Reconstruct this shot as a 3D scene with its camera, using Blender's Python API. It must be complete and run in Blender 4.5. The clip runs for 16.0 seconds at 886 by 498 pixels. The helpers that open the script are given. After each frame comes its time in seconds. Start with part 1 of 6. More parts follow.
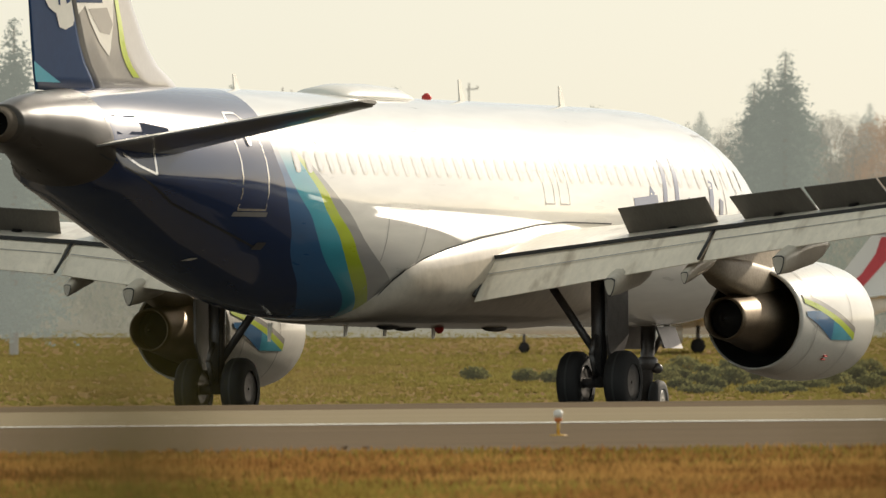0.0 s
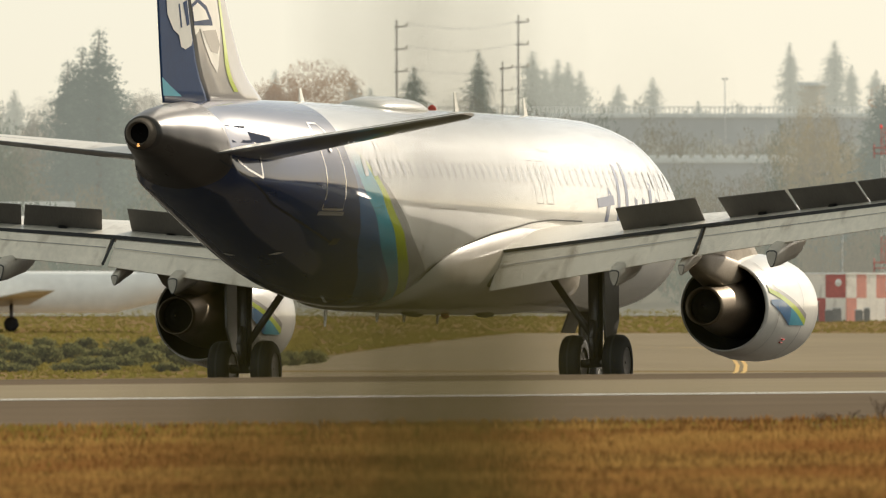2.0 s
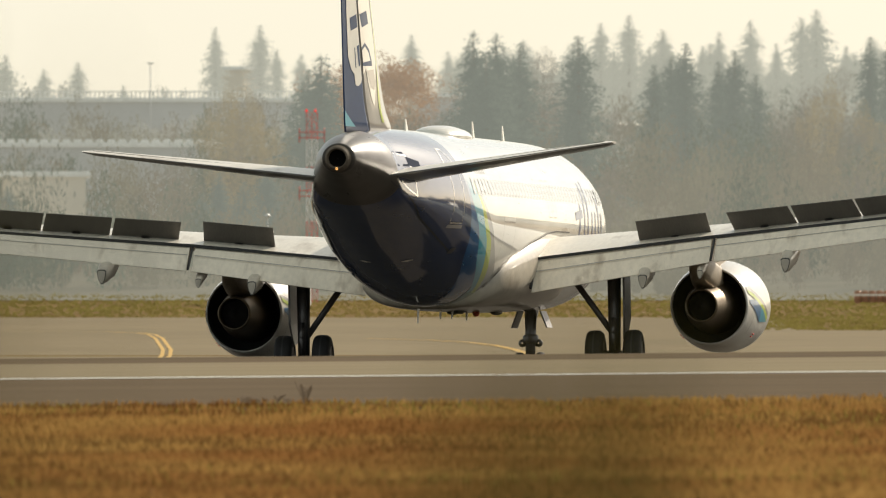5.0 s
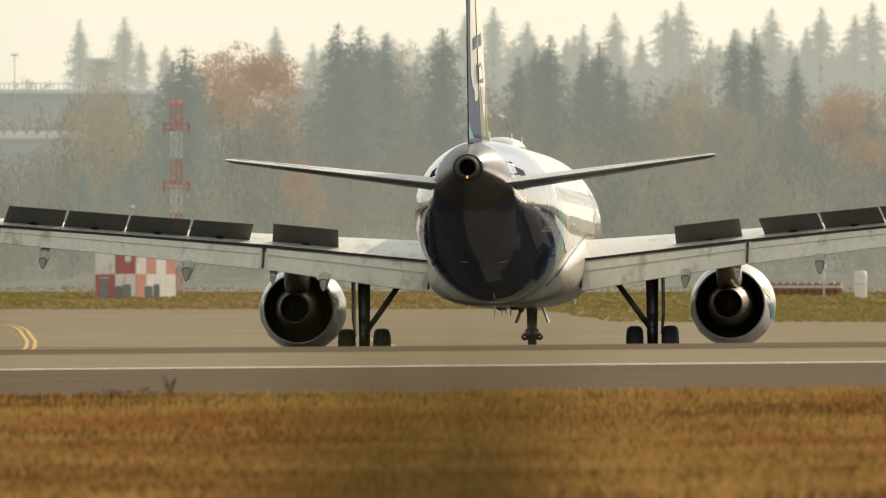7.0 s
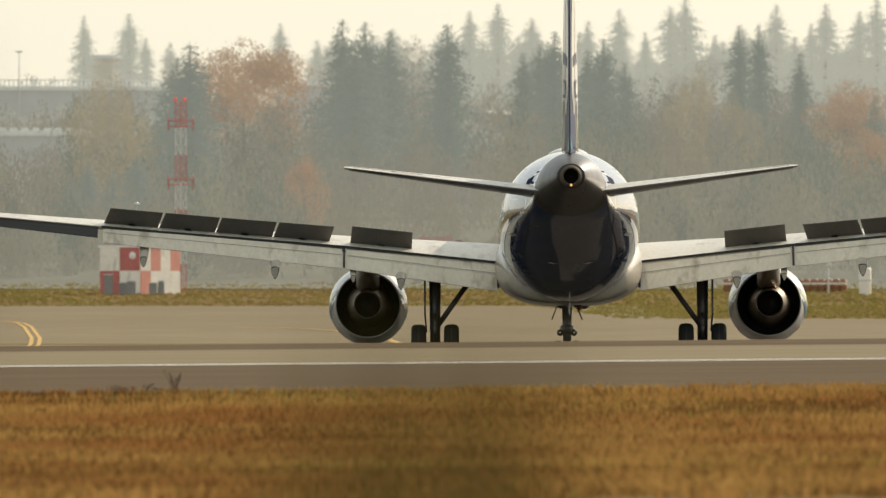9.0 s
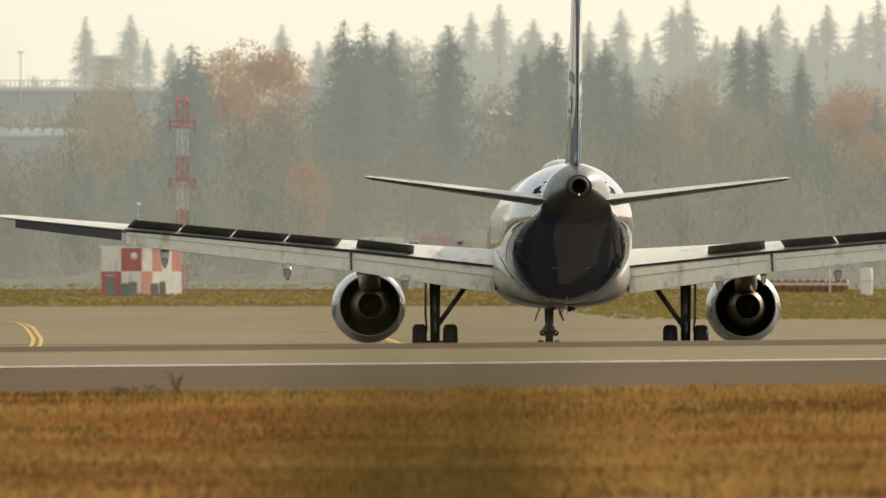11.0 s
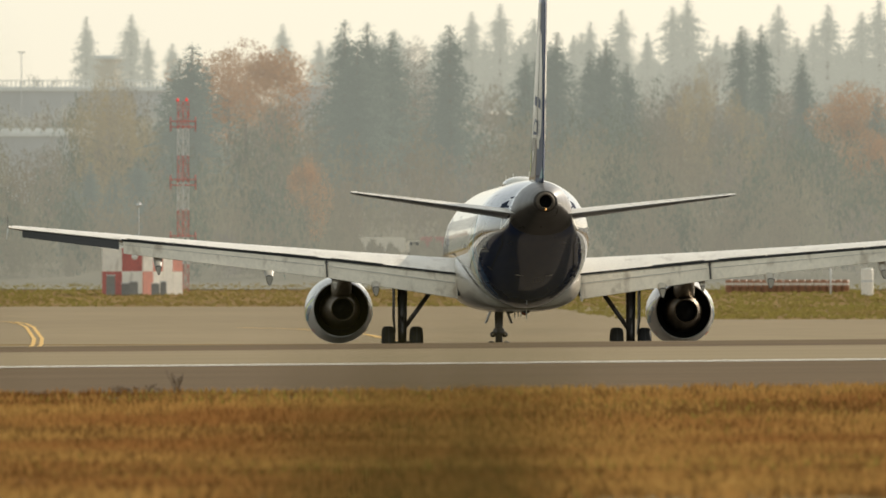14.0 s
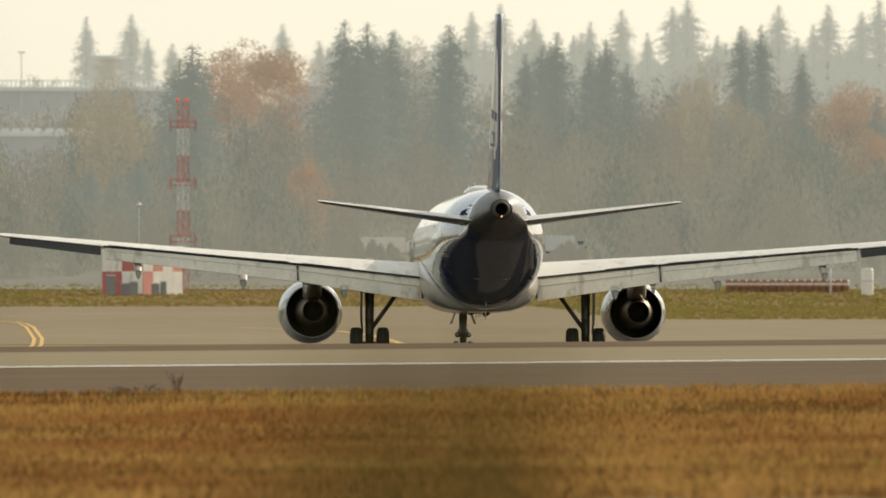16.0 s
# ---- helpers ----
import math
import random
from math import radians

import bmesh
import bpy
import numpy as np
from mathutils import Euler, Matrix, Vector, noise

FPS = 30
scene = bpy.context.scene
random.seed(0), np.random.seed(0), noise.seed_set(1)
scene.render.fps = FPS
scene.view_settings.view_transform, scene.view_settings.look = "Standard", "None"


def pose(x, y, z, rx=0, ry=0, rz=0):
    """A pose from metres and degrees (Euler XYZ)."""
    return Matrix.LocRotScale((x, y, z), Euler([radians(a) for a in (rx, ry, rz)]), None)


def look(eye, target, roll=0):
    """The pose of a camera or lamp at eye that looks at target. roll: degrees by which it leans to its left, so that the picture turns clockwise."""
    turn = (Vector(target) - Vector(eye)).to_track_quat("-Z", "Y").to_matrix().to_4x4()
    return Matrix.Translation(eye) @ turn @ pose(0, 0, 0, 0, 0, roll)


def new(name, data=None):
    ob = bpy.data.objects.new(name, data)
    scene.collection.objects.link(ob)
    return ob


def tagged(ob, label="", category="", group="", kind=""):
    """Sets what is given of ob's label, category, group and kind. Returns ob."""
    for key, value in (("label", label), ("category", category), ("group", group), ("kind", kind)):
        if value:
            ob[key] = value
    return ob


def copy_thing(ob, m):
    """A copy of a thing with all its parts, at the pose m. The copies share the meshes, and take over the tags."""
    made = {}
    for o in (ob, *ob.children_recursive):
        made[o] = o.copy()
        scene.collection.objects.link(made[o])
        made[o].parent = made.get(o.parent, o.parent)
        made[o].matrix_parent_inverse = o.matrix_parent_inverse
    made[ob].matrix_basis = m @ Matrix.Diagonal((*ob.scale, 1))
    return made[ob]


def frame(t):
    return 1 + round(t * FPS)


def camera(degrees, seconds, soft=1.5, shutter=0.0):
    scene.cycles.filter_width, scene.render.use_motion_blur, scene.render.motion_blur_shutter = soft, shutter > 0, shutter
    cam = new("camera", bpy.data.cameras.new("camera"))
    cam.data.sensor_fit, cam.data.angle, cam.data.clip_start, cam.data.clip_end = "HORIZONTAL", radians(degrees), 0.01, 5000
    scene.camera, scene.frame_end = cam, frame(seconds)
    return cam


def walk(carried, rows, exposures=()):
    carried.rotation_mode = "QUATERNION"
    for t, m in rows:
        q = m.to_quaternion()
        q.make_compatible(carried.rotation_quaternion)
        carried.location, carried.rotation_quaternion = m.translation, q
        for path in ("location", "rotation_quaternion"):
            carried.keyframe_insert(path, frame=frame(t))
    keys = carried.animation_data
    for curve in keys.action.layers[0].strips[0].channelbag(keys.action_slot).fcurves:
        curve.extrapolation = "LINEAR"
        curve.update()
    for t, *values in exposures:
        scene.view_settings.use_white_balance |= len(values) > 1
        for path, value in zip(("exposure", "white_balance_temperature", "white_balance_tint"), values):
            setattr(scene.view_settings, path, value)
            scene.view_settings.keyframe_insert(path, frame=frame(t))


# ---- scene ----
# x to the right, y into the distance, z up; z = 0 is the runway under the jet
U = 1 / 33764.0          # small angle unit of the long lens
EYE = Vector((0, 0, 0.334))


def aim(a, h):
    """Point far away: a units to the right of the resting axis, h units over eye level."""
    return EYE + 1000 * Vector((math.sin(a * U), math.cos(a * U), math.tan(h * U)))


cam = camera(2.66036, 16.0, soft=1.15)
cam.data.dof.use_dof = True
cam.data.dof.focus_distance = 430.0
cam.data.dof.aperture_fstop = 8.2
PAN = [(0.0, 2460, 85), (0.5, 2114, 74), (1.0, 1806, 63), (1.5, 1508, 54), (2.0, 1245, 47), (2.5, 1029, 41), (3.0, 831, 39),
       (3.5, 653, 35), (4.0, 493, 30), (4.2, 437, 27), (4.8, 278, 21), (5.5, 118, 15), (6.3, 14, 8), (6.5, 2.5, 6.5), (7.0, -12, 4.8),
       (7.5, -17, 3), (8.0, -15.5, 2), (8.5, -8, -0.5), (9.0, -4, -1), (10.2, -2, -0.5), (11.5, -1, 0), (12.5, -0.5, 0), (14.0, 0, 0), (16.0, 0, 0)]
walk(cam, [(t, look(EYE, aim(-a, 183 + h))) for t, a, h in PAN], exposures=[(0, 0.0, 6750, 10), (16, 0.0, 6750, 10)])

# ---- light ----
SUN_AZ, SUN_EL = radians(36), radians(27)
world = bpy.data.worlds.new("sky")
scene.world = world
world.use_nodes = True
wn = world.node_tree
sky = wn.nodes.new("ShaderNodeTexSky")
sky.sky_type, sky.sun_disc = "NISHITA", False
sky.sun_elevation, sky.sun_rotation = SUN_EL, SUN_AZ
sky.dust_density, sky.air_density, sky.ozone_density = 1.4, 0.5, 0.2
# a bright, milky haze lies over the whole sky
haze = wn.nodes.new("ShaderNodeMix")
haze.data_type, haze.blend_type = "RGBA", "ADD"
haze.clamp_result = False
haze.inputs["Factor"].default_value = 1.0
haze.inputs["B"].default_value = (7.8, 8.25, 7.2, 1)
wn.links.new(sky.outputs[0], haze.inputs["A"])
wn.links.new(haze.outputs["Result"], wn.nodes["Background"].inputs[0])
wn.nodes["Background"].inputs[1].default_value = 0.055
sun = new("sun", bpy.data.lights.new("sun", "SUN"))
sun.data.energy, sun.data.angle, sun.data.color = 4.1, radians(0.6), (1.0, 0.905, 0.765)
sun.matrix_world = look((400, 900, 600), (400 - math.sin(SUN_AZ) * math.cos(SUN_EL), 900 - math.cos(SUN_AZ) * math.cos(SUN_EL), 600 - math.sin(SUN_EL)))


# ---- materials ----
def material(name, color, rough=0.6, metal=0.0, vary=0.15, scale=1.0, bump=0.0, coat=0.0, second=None, spec=0.5, stretch=None, stain=0.0):
    """A plain node material: base colour varied by two scales of noise, with optional fine relief."""
    m = bpy.data.materials.new(name)
    m.use_nodes = True
    n, l = m.node_tree.nodes, m.node_tree.links
    b = n["Principled BSDF"]
    b.inputs["Roughness"].default_value, b.inputs["Metallic"].default_value = rough, metal
    b.inputs["Coat Weight"].default_value = coat
    b.inputs["Coat Roughness"].default_value = 0.06
    b.inputs["Specular IOR Level"].default_value = spec
    tc = n.new("ShaderNodeTexCoord")
    big, small = n.new("ShaderNodeTexNoise"), n.new("ShaderNodeTexNoise")
    big.inputs["Scale"].default_value, small.inputs["Scale"].default_value = scale, scale * 9
    big.inputs["Detail"].default_value = 4
    where = tc.outputs["Object"]
    if stretch:
        mp = n.new("ShaderNodeMapping")
        mp.inputs["Scale"].default_value = stretch
        l.new(where, mp.inputs[0])
        where = mp.outputs[0]
    l.new(where, big.inputs["Vector"])
    l.new(where, small.inputs["Vector"])
    add = n.new("ShaderNodeMath")
    add.operation = "ADD"
    l.new(big.outputs["Fac"], add.inputs[0])
    l.new(small.outputs["Fac"], add.inputs[1])
    ramp = n.new("ShaderNodeValToRGB")
    c2 = second or color
    ramp.color_ramp.elements[0].color = (*[max(0, x * (1 - vary)) for x in color], 1)
    ramp.color_ramp.elements[1].color = (*[min(1, x * (1 + vary)) for x in c2], 1)
    ramp.color_ramp.elements[0].position, ramp.color_ramp.elements[1].position = 0.3, 0.7
    half = n.new("ShaderNodeMath")
    half.operation = "MULTIPLY"
    half.inputs[1].default_value = 0.5
    l.new(add.outputs[0], half.inputs[0])
    l.new(half.outputs[0], ramp.inputs[0])
    paint = ramp.outputs[0]
    if stain:   # sparse smudges of oil and soot
        sm, sn, sr, sx = n.new("ShaderNodeMapping"), n.new("ShaderNodeTexNoise"), n.new("ShaderNodeMapRange"), n.new("ShaderNodeMix")
        sm.inputs["Scale"].default_value, sm.inputs["Location"].default_value = (1.3, 0.35, 0.5), (3.1, 0.7, 5.2)
        sn.inputs["Scale"].default_value, sn.inputs["Detail"].default_value = 1.7, 6
        sr.inputs[1].default_value, sr.inputs[2].default_value, sr.inputs[4].default_value = 0.56, 0.74, stain
        sx.data_type = "RGBA"
        sx.inputs["B"].default_value = (color[0] * 0.32, color[1] * 0.24, color[2] * 0.16, 1)
        l.new(tc.outputs["Object"], sm.inputs[0])
        l.new(sm.outputs[0], sn.inputs["Vector"])
        l.new(sn.outputs["Fac"], sr.inputs[0])
        l.new(sr.outputs[0], sx.inputs["Factor"])
        l.new(paint, sx.inputs["A"])
        paint = sx.outputs["Result"]
    l.new(paint, b.inputs["Base Color"])
    if bump:
        bp = n.new("ShaderNodeBump")
        bp.inputs["Strength"].default_value = bump
        bp.inputs["Distance"].default_value = 0.05
        l.new(small.outputs["Fac"], bp.inputs["Height"])
        l.new(bp.outputs[0], b.inputs["Normal"])
    return m


def leaf_material(name, color, second, through_light=0.4, glow=0.0, tone=(1.0, 0.985, 0.85), bands=0.0, grain=(0.25, 0.09, 0.0)):
    """Leaves: matt, letting part of the light through, each clump a little different."""
    m = bpy.data.materials.new(name)
    m.use_nodes = True
    n, l = m.node_tree.nodes, m.node_tree.links
    n.remove(n["Principled BSDF"])
    geo = n.new("ShaderNodeNewGeometry")
    ramp = n.new("ShaderNodeValToRGB")
    ramp.color_ramp.elements[0].color, ramp.color_ramp.elements[1].color = (*color, 1), (*second, 1)
    l.new(geo.outputs["Random Per Island"], ramp.inputs[0])
    d, t, mix = n.new("ShaderNodeBsdfDiffuse"), n.new("ShaderNodeBsdfTranslucent"), n.new("ShaderNodeMixShader")
    leaf = ramp.outputs[0]
    if bands:   # patches of drier and fresher growth across the field
        tc, mp, nz, cr, mul = n.new("ShaderNodeTexCoord"), n.new("ShaderNodeMapping"), n.new("ShaderNodeTexNoise"), n.new("ShaderNodeValToRGB"), n.new("ShaderNodeMix")
        mp.inputs["Scale"].default_value = grain
        nz.inputs["Scale"].default_value, nz.inputs["Detail"].default_value = 1.0, 5
        cr.color_ramp.elements[0].position, cr.color_ramp.elements[1].position = 0.36, 0.64
        cr.color_ramp.elements[0].color = (1 - 0.6 * bands, 1 - bands, 1 - bands, 1)
        cr.color_ramp.elements[1].color = (1 + 0.5 * bands, 1 + 0.7 * bands, 1 + 0.6 * bands, 1)
        mul.data_type, mul.blend_type = "RGBA", "MULTIPLY"
        mul.inputs["Factor"].default_value = 1.0
        l.new(tc.outputs["Object"], mp.inputs[0])
        l.new(mp.outputs[0], nz.inputs["Vector"])
        l.new(nz.outputs["Fac"], cr.inputs[0])
        l.new(leaf, mul.inputs["A"])
        l.new(cr.outputs[0], mul.inputs["B"])
        leaf = mul.outputs["Result"]
    l.new(leaf, d.inputs[0])
    l.new(leaf, t.inputs[0])
    mix.inputs[0].default_value = through_light
    l.new(d.outputs[0], mix.inputs[1])
    l.new(t.outputs[0], mix.inputs[2])
    out = mix
    if glow:   # haze before far trees and scrub, painted on as emission
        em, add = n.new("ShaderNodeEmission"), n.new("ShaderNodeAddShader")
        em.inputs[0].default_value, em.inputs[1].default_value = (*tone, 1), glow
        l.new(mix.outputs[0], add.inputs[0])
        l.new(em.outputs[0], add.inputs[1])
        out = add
    l.new(out.outputs[0], n["Material Output"].inputs[0])
    return m


def livery_material():
    """White jet paint; a dark blue tail with blue, teal, lime and grey bands that sweep aft with height."""
    m = bpy.data.materials.new("jet_livery")
    m.use_nodes = True
    n, l = m.node_tree.nodes, m.node_tree.links
    b = n["Principled BSDF"]
    b.inputs["Roughness"].default_value = 0.28
    b.inputs["Specular IOR Level"].default_value = 0.12
    b.inputs["Coat Weight"].default_value, b.inputs["Coat Roughness"].default_value = 1.0, 0.045
    b.inputs["Coat IOR"].default_value = 1.5
    tc, sep = n.new("ShaderNodeTexCoord"), n.new("ShaderNodeSeparateXYZ")
    l.new(tc.outputs["Object"], sep.inputs[0])

    def fcurve(points, lo, hi, vlo, vhi):
        mr = n.new("ShaderNodeMapRange")
        mr.inputs[1].default_value, mr.inputs[2].default_value = lo, hi
        l.new(sep.outputs[2], mr.inputs[0])
        fc = n.new("ShaderNodeFloatCurve")
        c = fc.mapping.curves[0]
        pts = [((z - lo) / (hi - lo), (y - vlo) / (vhi - vlo)) for z, y in points]
        c.points[0].location, c.points[1].location = pts[0], pts[-1]
        for p in pts[1:-1]:
            c.points.new(*p)
        fc.mapping.update()
        l.new(mr.outputs[0], fc.inputs["Value"])
        back = n.new("ShaderNodeMapRange")
        back.inputs[3].default_value, back.inputs[4].default_value = vlo, vhi
        l.new(fc.outputs[0], back.inputs[0])
        return back.outputs[0]

    edges = [  # band edges, aft to front: (height, station) along each edge
        ([(1.5, -5.2), (2.0, -7.5), (2.4, -8.6), (2.88, -9.65), (3.3, -10.1), (3.73, -10.5), (4.2, -10.75), (4.7, -10.95), (5.2, -10.8), (6.0, -10.1)], (0.03, 0.13, 0.30)),
        ([(1.5, -3.9), (2.2, -6.35), (2.49, -7.35), (2.83, -8.3), (3.22, -9.0), (3.58, -9.5), (3.97, -10.15), (4.4, -10.6), (5.2, -10.7), (6.0, -10.0)], (0.05, 0.40, 0.52)),
        ([(1.5, -3.2), (2.12, -5.45), (2.52, -6.7), (2.94, -7.6), (3.23, -8.07), (3.7, -8.9), (4.02, -9.25), (4.4, -9.75), (5.2, -10.5), (6.0, -9.9)], (0.50, 0.62, 0.03)),
        ([(1.5, -2.6), (2.15, -4.95), (2.54, -6.0), (2.91, -6.9), (3.23, -7.47), (3.7, -8.43), (4.04, -8.9), (4.4, -9.45), (5.2, -10.4), (6.0, -9.8)], (0.42, 0.41, 0.39)),
        ([(1.5, -1.6), (2.2, -3.9), (2.52, -4.8), (2.9, -6.07), (3.2, -6.9), (3.66, -7.8), (3.96, -8.43), (4.4, -9.25), (5.2, -10.3), (6.0, -9.7)], (0.9, 0.87, 0.805))]
    col = n.new("ShaderNodeRGB")
    col.outputs[0].default_value = (0.007, 0.027, 0.095, 1)
    current, ahead = col.outputs[0], None
    for pts, rgb in edges:
        e = fcurve(pts, 1.4, 6.1, -15.0, -0.5)
        gt = n.new("ShaderNodeMath")
        gt.operation = "GREATER_THAN"
        l.new(sep.outputs[1], gt.inputs[0])
        l.new(e, gt.inputs[1])
        mx = n.new("ShaderNodeMix")
        mx.data_type = "RGBA"
        l.new(gt.outputs[0], mx.inputs["Factor"])
        l.new(current, mx.inputs["A"])
        mx.inputs["B"].default_value = (*rgb, 1)
        current = mx.outputs["Result"]
        ahead = ahead or gt
    # the bands fade out into the white above the windows
    rise, both, fade = n.new("ShaderNodeMapRange"), n.new("ShaderNodeMath"), n.new("ShaderNodeMix")
    rise.interpolation_type = "SMOOTHSTEP"
    rise.inputs[1].default_value, rise.inputs[2].default_value = 4.3, 5.0
    l.new(sep.outputs[2], rise.inputs[0])
    both.operation, fade.data_type = "MULTIPLY", "RGBA"
    l.new(rise.outputs[0], both.inputs[0])
    l.new(ahead.outputs[0], both.inputs[1])
    l.new(both.outputs[0], fade.inputs["Factor"])
    l.new(current, fade.inputs["A"])
    fade.inputs["B"].default_value = (0.9, 0.87, 0.805, 1)
    current = fade.outputs["Result"]
    # scorched, dull grey-brown tail cone
    cone, cmx = n.new("ShaderNodeMath"), n.new("ShaderNodeMix")
    cone.operation, cone.inputs[1].default_value = "LESS_THAN", -16.75
    l.new(sep.outputs[1], cone.inputs[0])
    cmx.data_type = "RGBA"
    l.new(cone.outputs[0], cmx.inputs["Factor"])
    l.new(current, cmx.inputs["A"])
    cmx.inputs["B"].default_value = (0.06, 0.05, 0.04, 1)
    current = cmx.outputs["Result"]
    # streaks of grime along the skin
    mp = n.new("ShaderNodeMapping")
    mp.inputs["Scale"].default_value = (1.5, 0.25, 2.0)
    l.new(tc.outputs["Object"], mp.inputs[0])
    no = n.new("ShaderNodeTexNoise")
    no.inputs["Scale"].default_value, no.inputs["Detail"].default_value = 2.0, 8
    l.new(mp.outputs[0], no.inputs["Vector"])
    gr = n.new("ShaderNodeMapRange")
    gr.inputs[1].default_value, gr.inputs[2].default_value, gr.inputs[3].default_value, gr.inputs[4].default_value = 0.35, 0.7, 0.86, 1.0
    l.new(no.outputs["Fac"], gr.inputs[0])
    mul = n.new("ShaderNodeMix")
    mul.data_type, mul.blend_type = "RGBA", "MULTIPLY"
    mul.inputs["Factor"].default_value = 1.0
    l.new(current, mul.inputs["A"])
    l.new(gr.outputs[0], mul.inputs["B"])
    l.new(mul.outputs["Result"], b.inputs["Base Color"])
    rr = n.new("ShaderNodeMapRange")
    rr.inputs[3].default_value, rr.inputs[4].default_value = 0.2, 0.42
    l.new(no.outputs["Fac"], rr.inputs[0])
    l.new(rr.outputs[0], b.inputs["Roughness"])
    mr = n.new("ShaderNodeMapRange")
    mr.inputs[3].default_value, mr.inputs[4].default_value = 0.045, 0.38
    l.new(cone.outputs[0], mr.inputs[0])
    l.new(mr.outputs[0], b.inputs["Coat Roughness"])
    cw = n.new("ShaderNodeMapRange")
    cw.inputs[3].default_value, cw.inputs[4].default_value = 1.0, 0.5
    l.new(cone.outputs[0], cw.inputs[0])
    l.new(cw.outputs[0], b.inputs["Coat Weight"])
    return m


M = {}
M["livery"] = livery_material()
M["white"] = material("white_paint", (0.80, 0.77, 0.70), 0.3, vary=0.06, coat=0.5, scale=0.8)
M["wing_grey"] = material("wing_grey_paint", (0.80, 0.745, 0.645), 0.38, vary=0.12, scale=0.9, coat=0.2, stretch=(1.6, 0.4, 0.4), stain=0.5)
M["flap"] = material("flap_paint", (0.82, 0.74, 0.61), 0.5, vary=0.13, scale=0.9, stretch=(1.2, 0.6, 0.6), stain=0.75)
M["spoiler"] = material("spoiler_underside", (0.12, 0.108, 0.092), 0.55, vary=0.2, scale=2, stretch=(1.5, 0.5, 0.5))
M["navy"] = material("navy_paint", (0.011, 0.042, 0.12), 0.4, vary=0.12, coat=0.08, spec=0.2)
M["blue"] = material("mid_blue_paint", (0.03, 0.15, 0.33), 0.3, vary=0.08, coat=0.5)
M["teal"] = material("teal_paint", (0.05, 0.36, 0.48), 0.3, vary=0.06, coat=0.5)
M["lime"] = material("lime_paint", (0.50, 0.62, 0.03), 0.3, vary=0.06, coat=0.5)
M["silver"] = material("silver_paint", (0.30, 0.28, 0.26), 0.35, metal=0.2, vary=0.08, coat=0.6)
M["metal"] = material("bare_metal", (0.21, 0.165, 0.115), 0.42, metal=1.0, vary=0.25, scale=3)
M["steel"] = material("gear_steel", (0.13, 0.12, 0.115), 0.45, metal=0.6, vary=0.3, scale=4)
M["soot"] = material("sooty_metal", (0.02, 0.018, 0.017), 0.6, metal=0.3, vary=0.4, scale=3)
M["duct"] = material("duct_lining", (0.035, 0.033, 0.032), 0.7, vary=0.3, scale=3)
M["rubber"] = material("tyre_rubber", (0.018, 0.017, 0.017), 0.75, vary=0.25, scale=6, bump=0.1)
# panes coloured near-white in place of the sun glare on them
M["glass"] = material("glare_white_glass", (0.76, 0.75, 0.72), 0.2, vary=0.1, coat=0.6)
M["trim"] = material("window_trim", (0.68, 0.64, 0.56), 0.3, vary=0.08, coat=0.5)
# navy lettering paled to carry the sheen of the sun
M["title"] = material("title_paled_blue", (0.07, 0.10, 0.2), 0.35, vary=0.1, coat=0.5)
M["glazing"] = material("dark_glazing", (0.06, 0.07, 0.075), 0.1, vary=0.1, coat=1.0)
# belly white darkened for the shadow below the jet, besides its grime
M["belly"] = material("shaded_grimy_white_paint", (0.53, 0.465, 0.375), 0.38, vary=0.16, scale=0.7, spec=0.3, coat=0.5, stain=0.5)
M["lamp_warm"] = material("warm_lamp", (0.9, 0.5, 0.2), 0.3)
M["lamp_warm"].node_tree.nodes["Principled BSDF"].inputs["Emission Color"].default_value = (1.0, 0.5, 0.15, 1)
M["lamp_warm"].node_tree.nodes["Principled BSDF"].inputs["Emission Strength"].default_value = 1.2
M["fairing"] = material("fairing_grey", (0.5, 0.45, 0.37), 0.4, vary=0.15, coat=0.2)
# darker grey that paints shade onto the backlit underside of the tailplane
M["stab_shade"] = material("tailplane_shade_grey", (0.17, 0.16, 0.15), 0.4, vary=0.12, coat=0.3)
M["pipe"] = material("scorched_pipe", (0.13, 0.105, 0.08), 0.7, vary=0.25, scale=3, spec=0.05)
M["bore"] = material("soot_black", (0.01, 0.009, 0.008), 1.0, vary=0.3, scale=3, spec=0.02)
M["shield"] = material("heat_shield", (0.30, 0.245, 0.175), 0.5, metal=0.15, vary=0.3, scale=2)
# hut, mast, barrel and truck colours dulled to stand in for haze
M["hazed_red"] = material("haze_faded_red_paint", (0.56, 0.11, 0.085), 0.6, vary=0.25)
M["dull_red"] = material("haze_muted_red_paint", (0.30, 0.12, 0.095), 0.7, vary=0.2)
M["old_white"] = material("faded_white_paint", (0.82, 0.76, 0.66), 0.6, vary=0.16, stain=0.6)
M["hazed_orange"] = material("haze_faded_orange_plastic", (0.42, 0.2, 0.11), 0.6, vary=0.15)
M["signal_pink"] = material("hazy_red_paint", (0.62, 0.07, 0.09), 0.5, vary=0.15)
M["slot"] = material("matt_dark_blue", (0.012, 0.022, 0.05), 0.8, vary=0.15, spec=0.05)
# lit copy of the hut's red: sunlight on the right face put into colour
M["hut_red_sunlit"] = material("sunlit_red_paint", (0.66, 0.19, 0.11), 0.6, vary=0.2)
M["hut_grey"] = material("dull_grey_metal", (0.17, 0.165, 0.15), 0.6, vary=0.25)
M["seal"] = material("dark_seal", (0.03, 0.03, 0.03), 0.6, vary=0.2)
M["chrome"] = material("polished_trim", (0.75, 0.73, 0.7), 0.2, metal=0.9, vary=0.1)
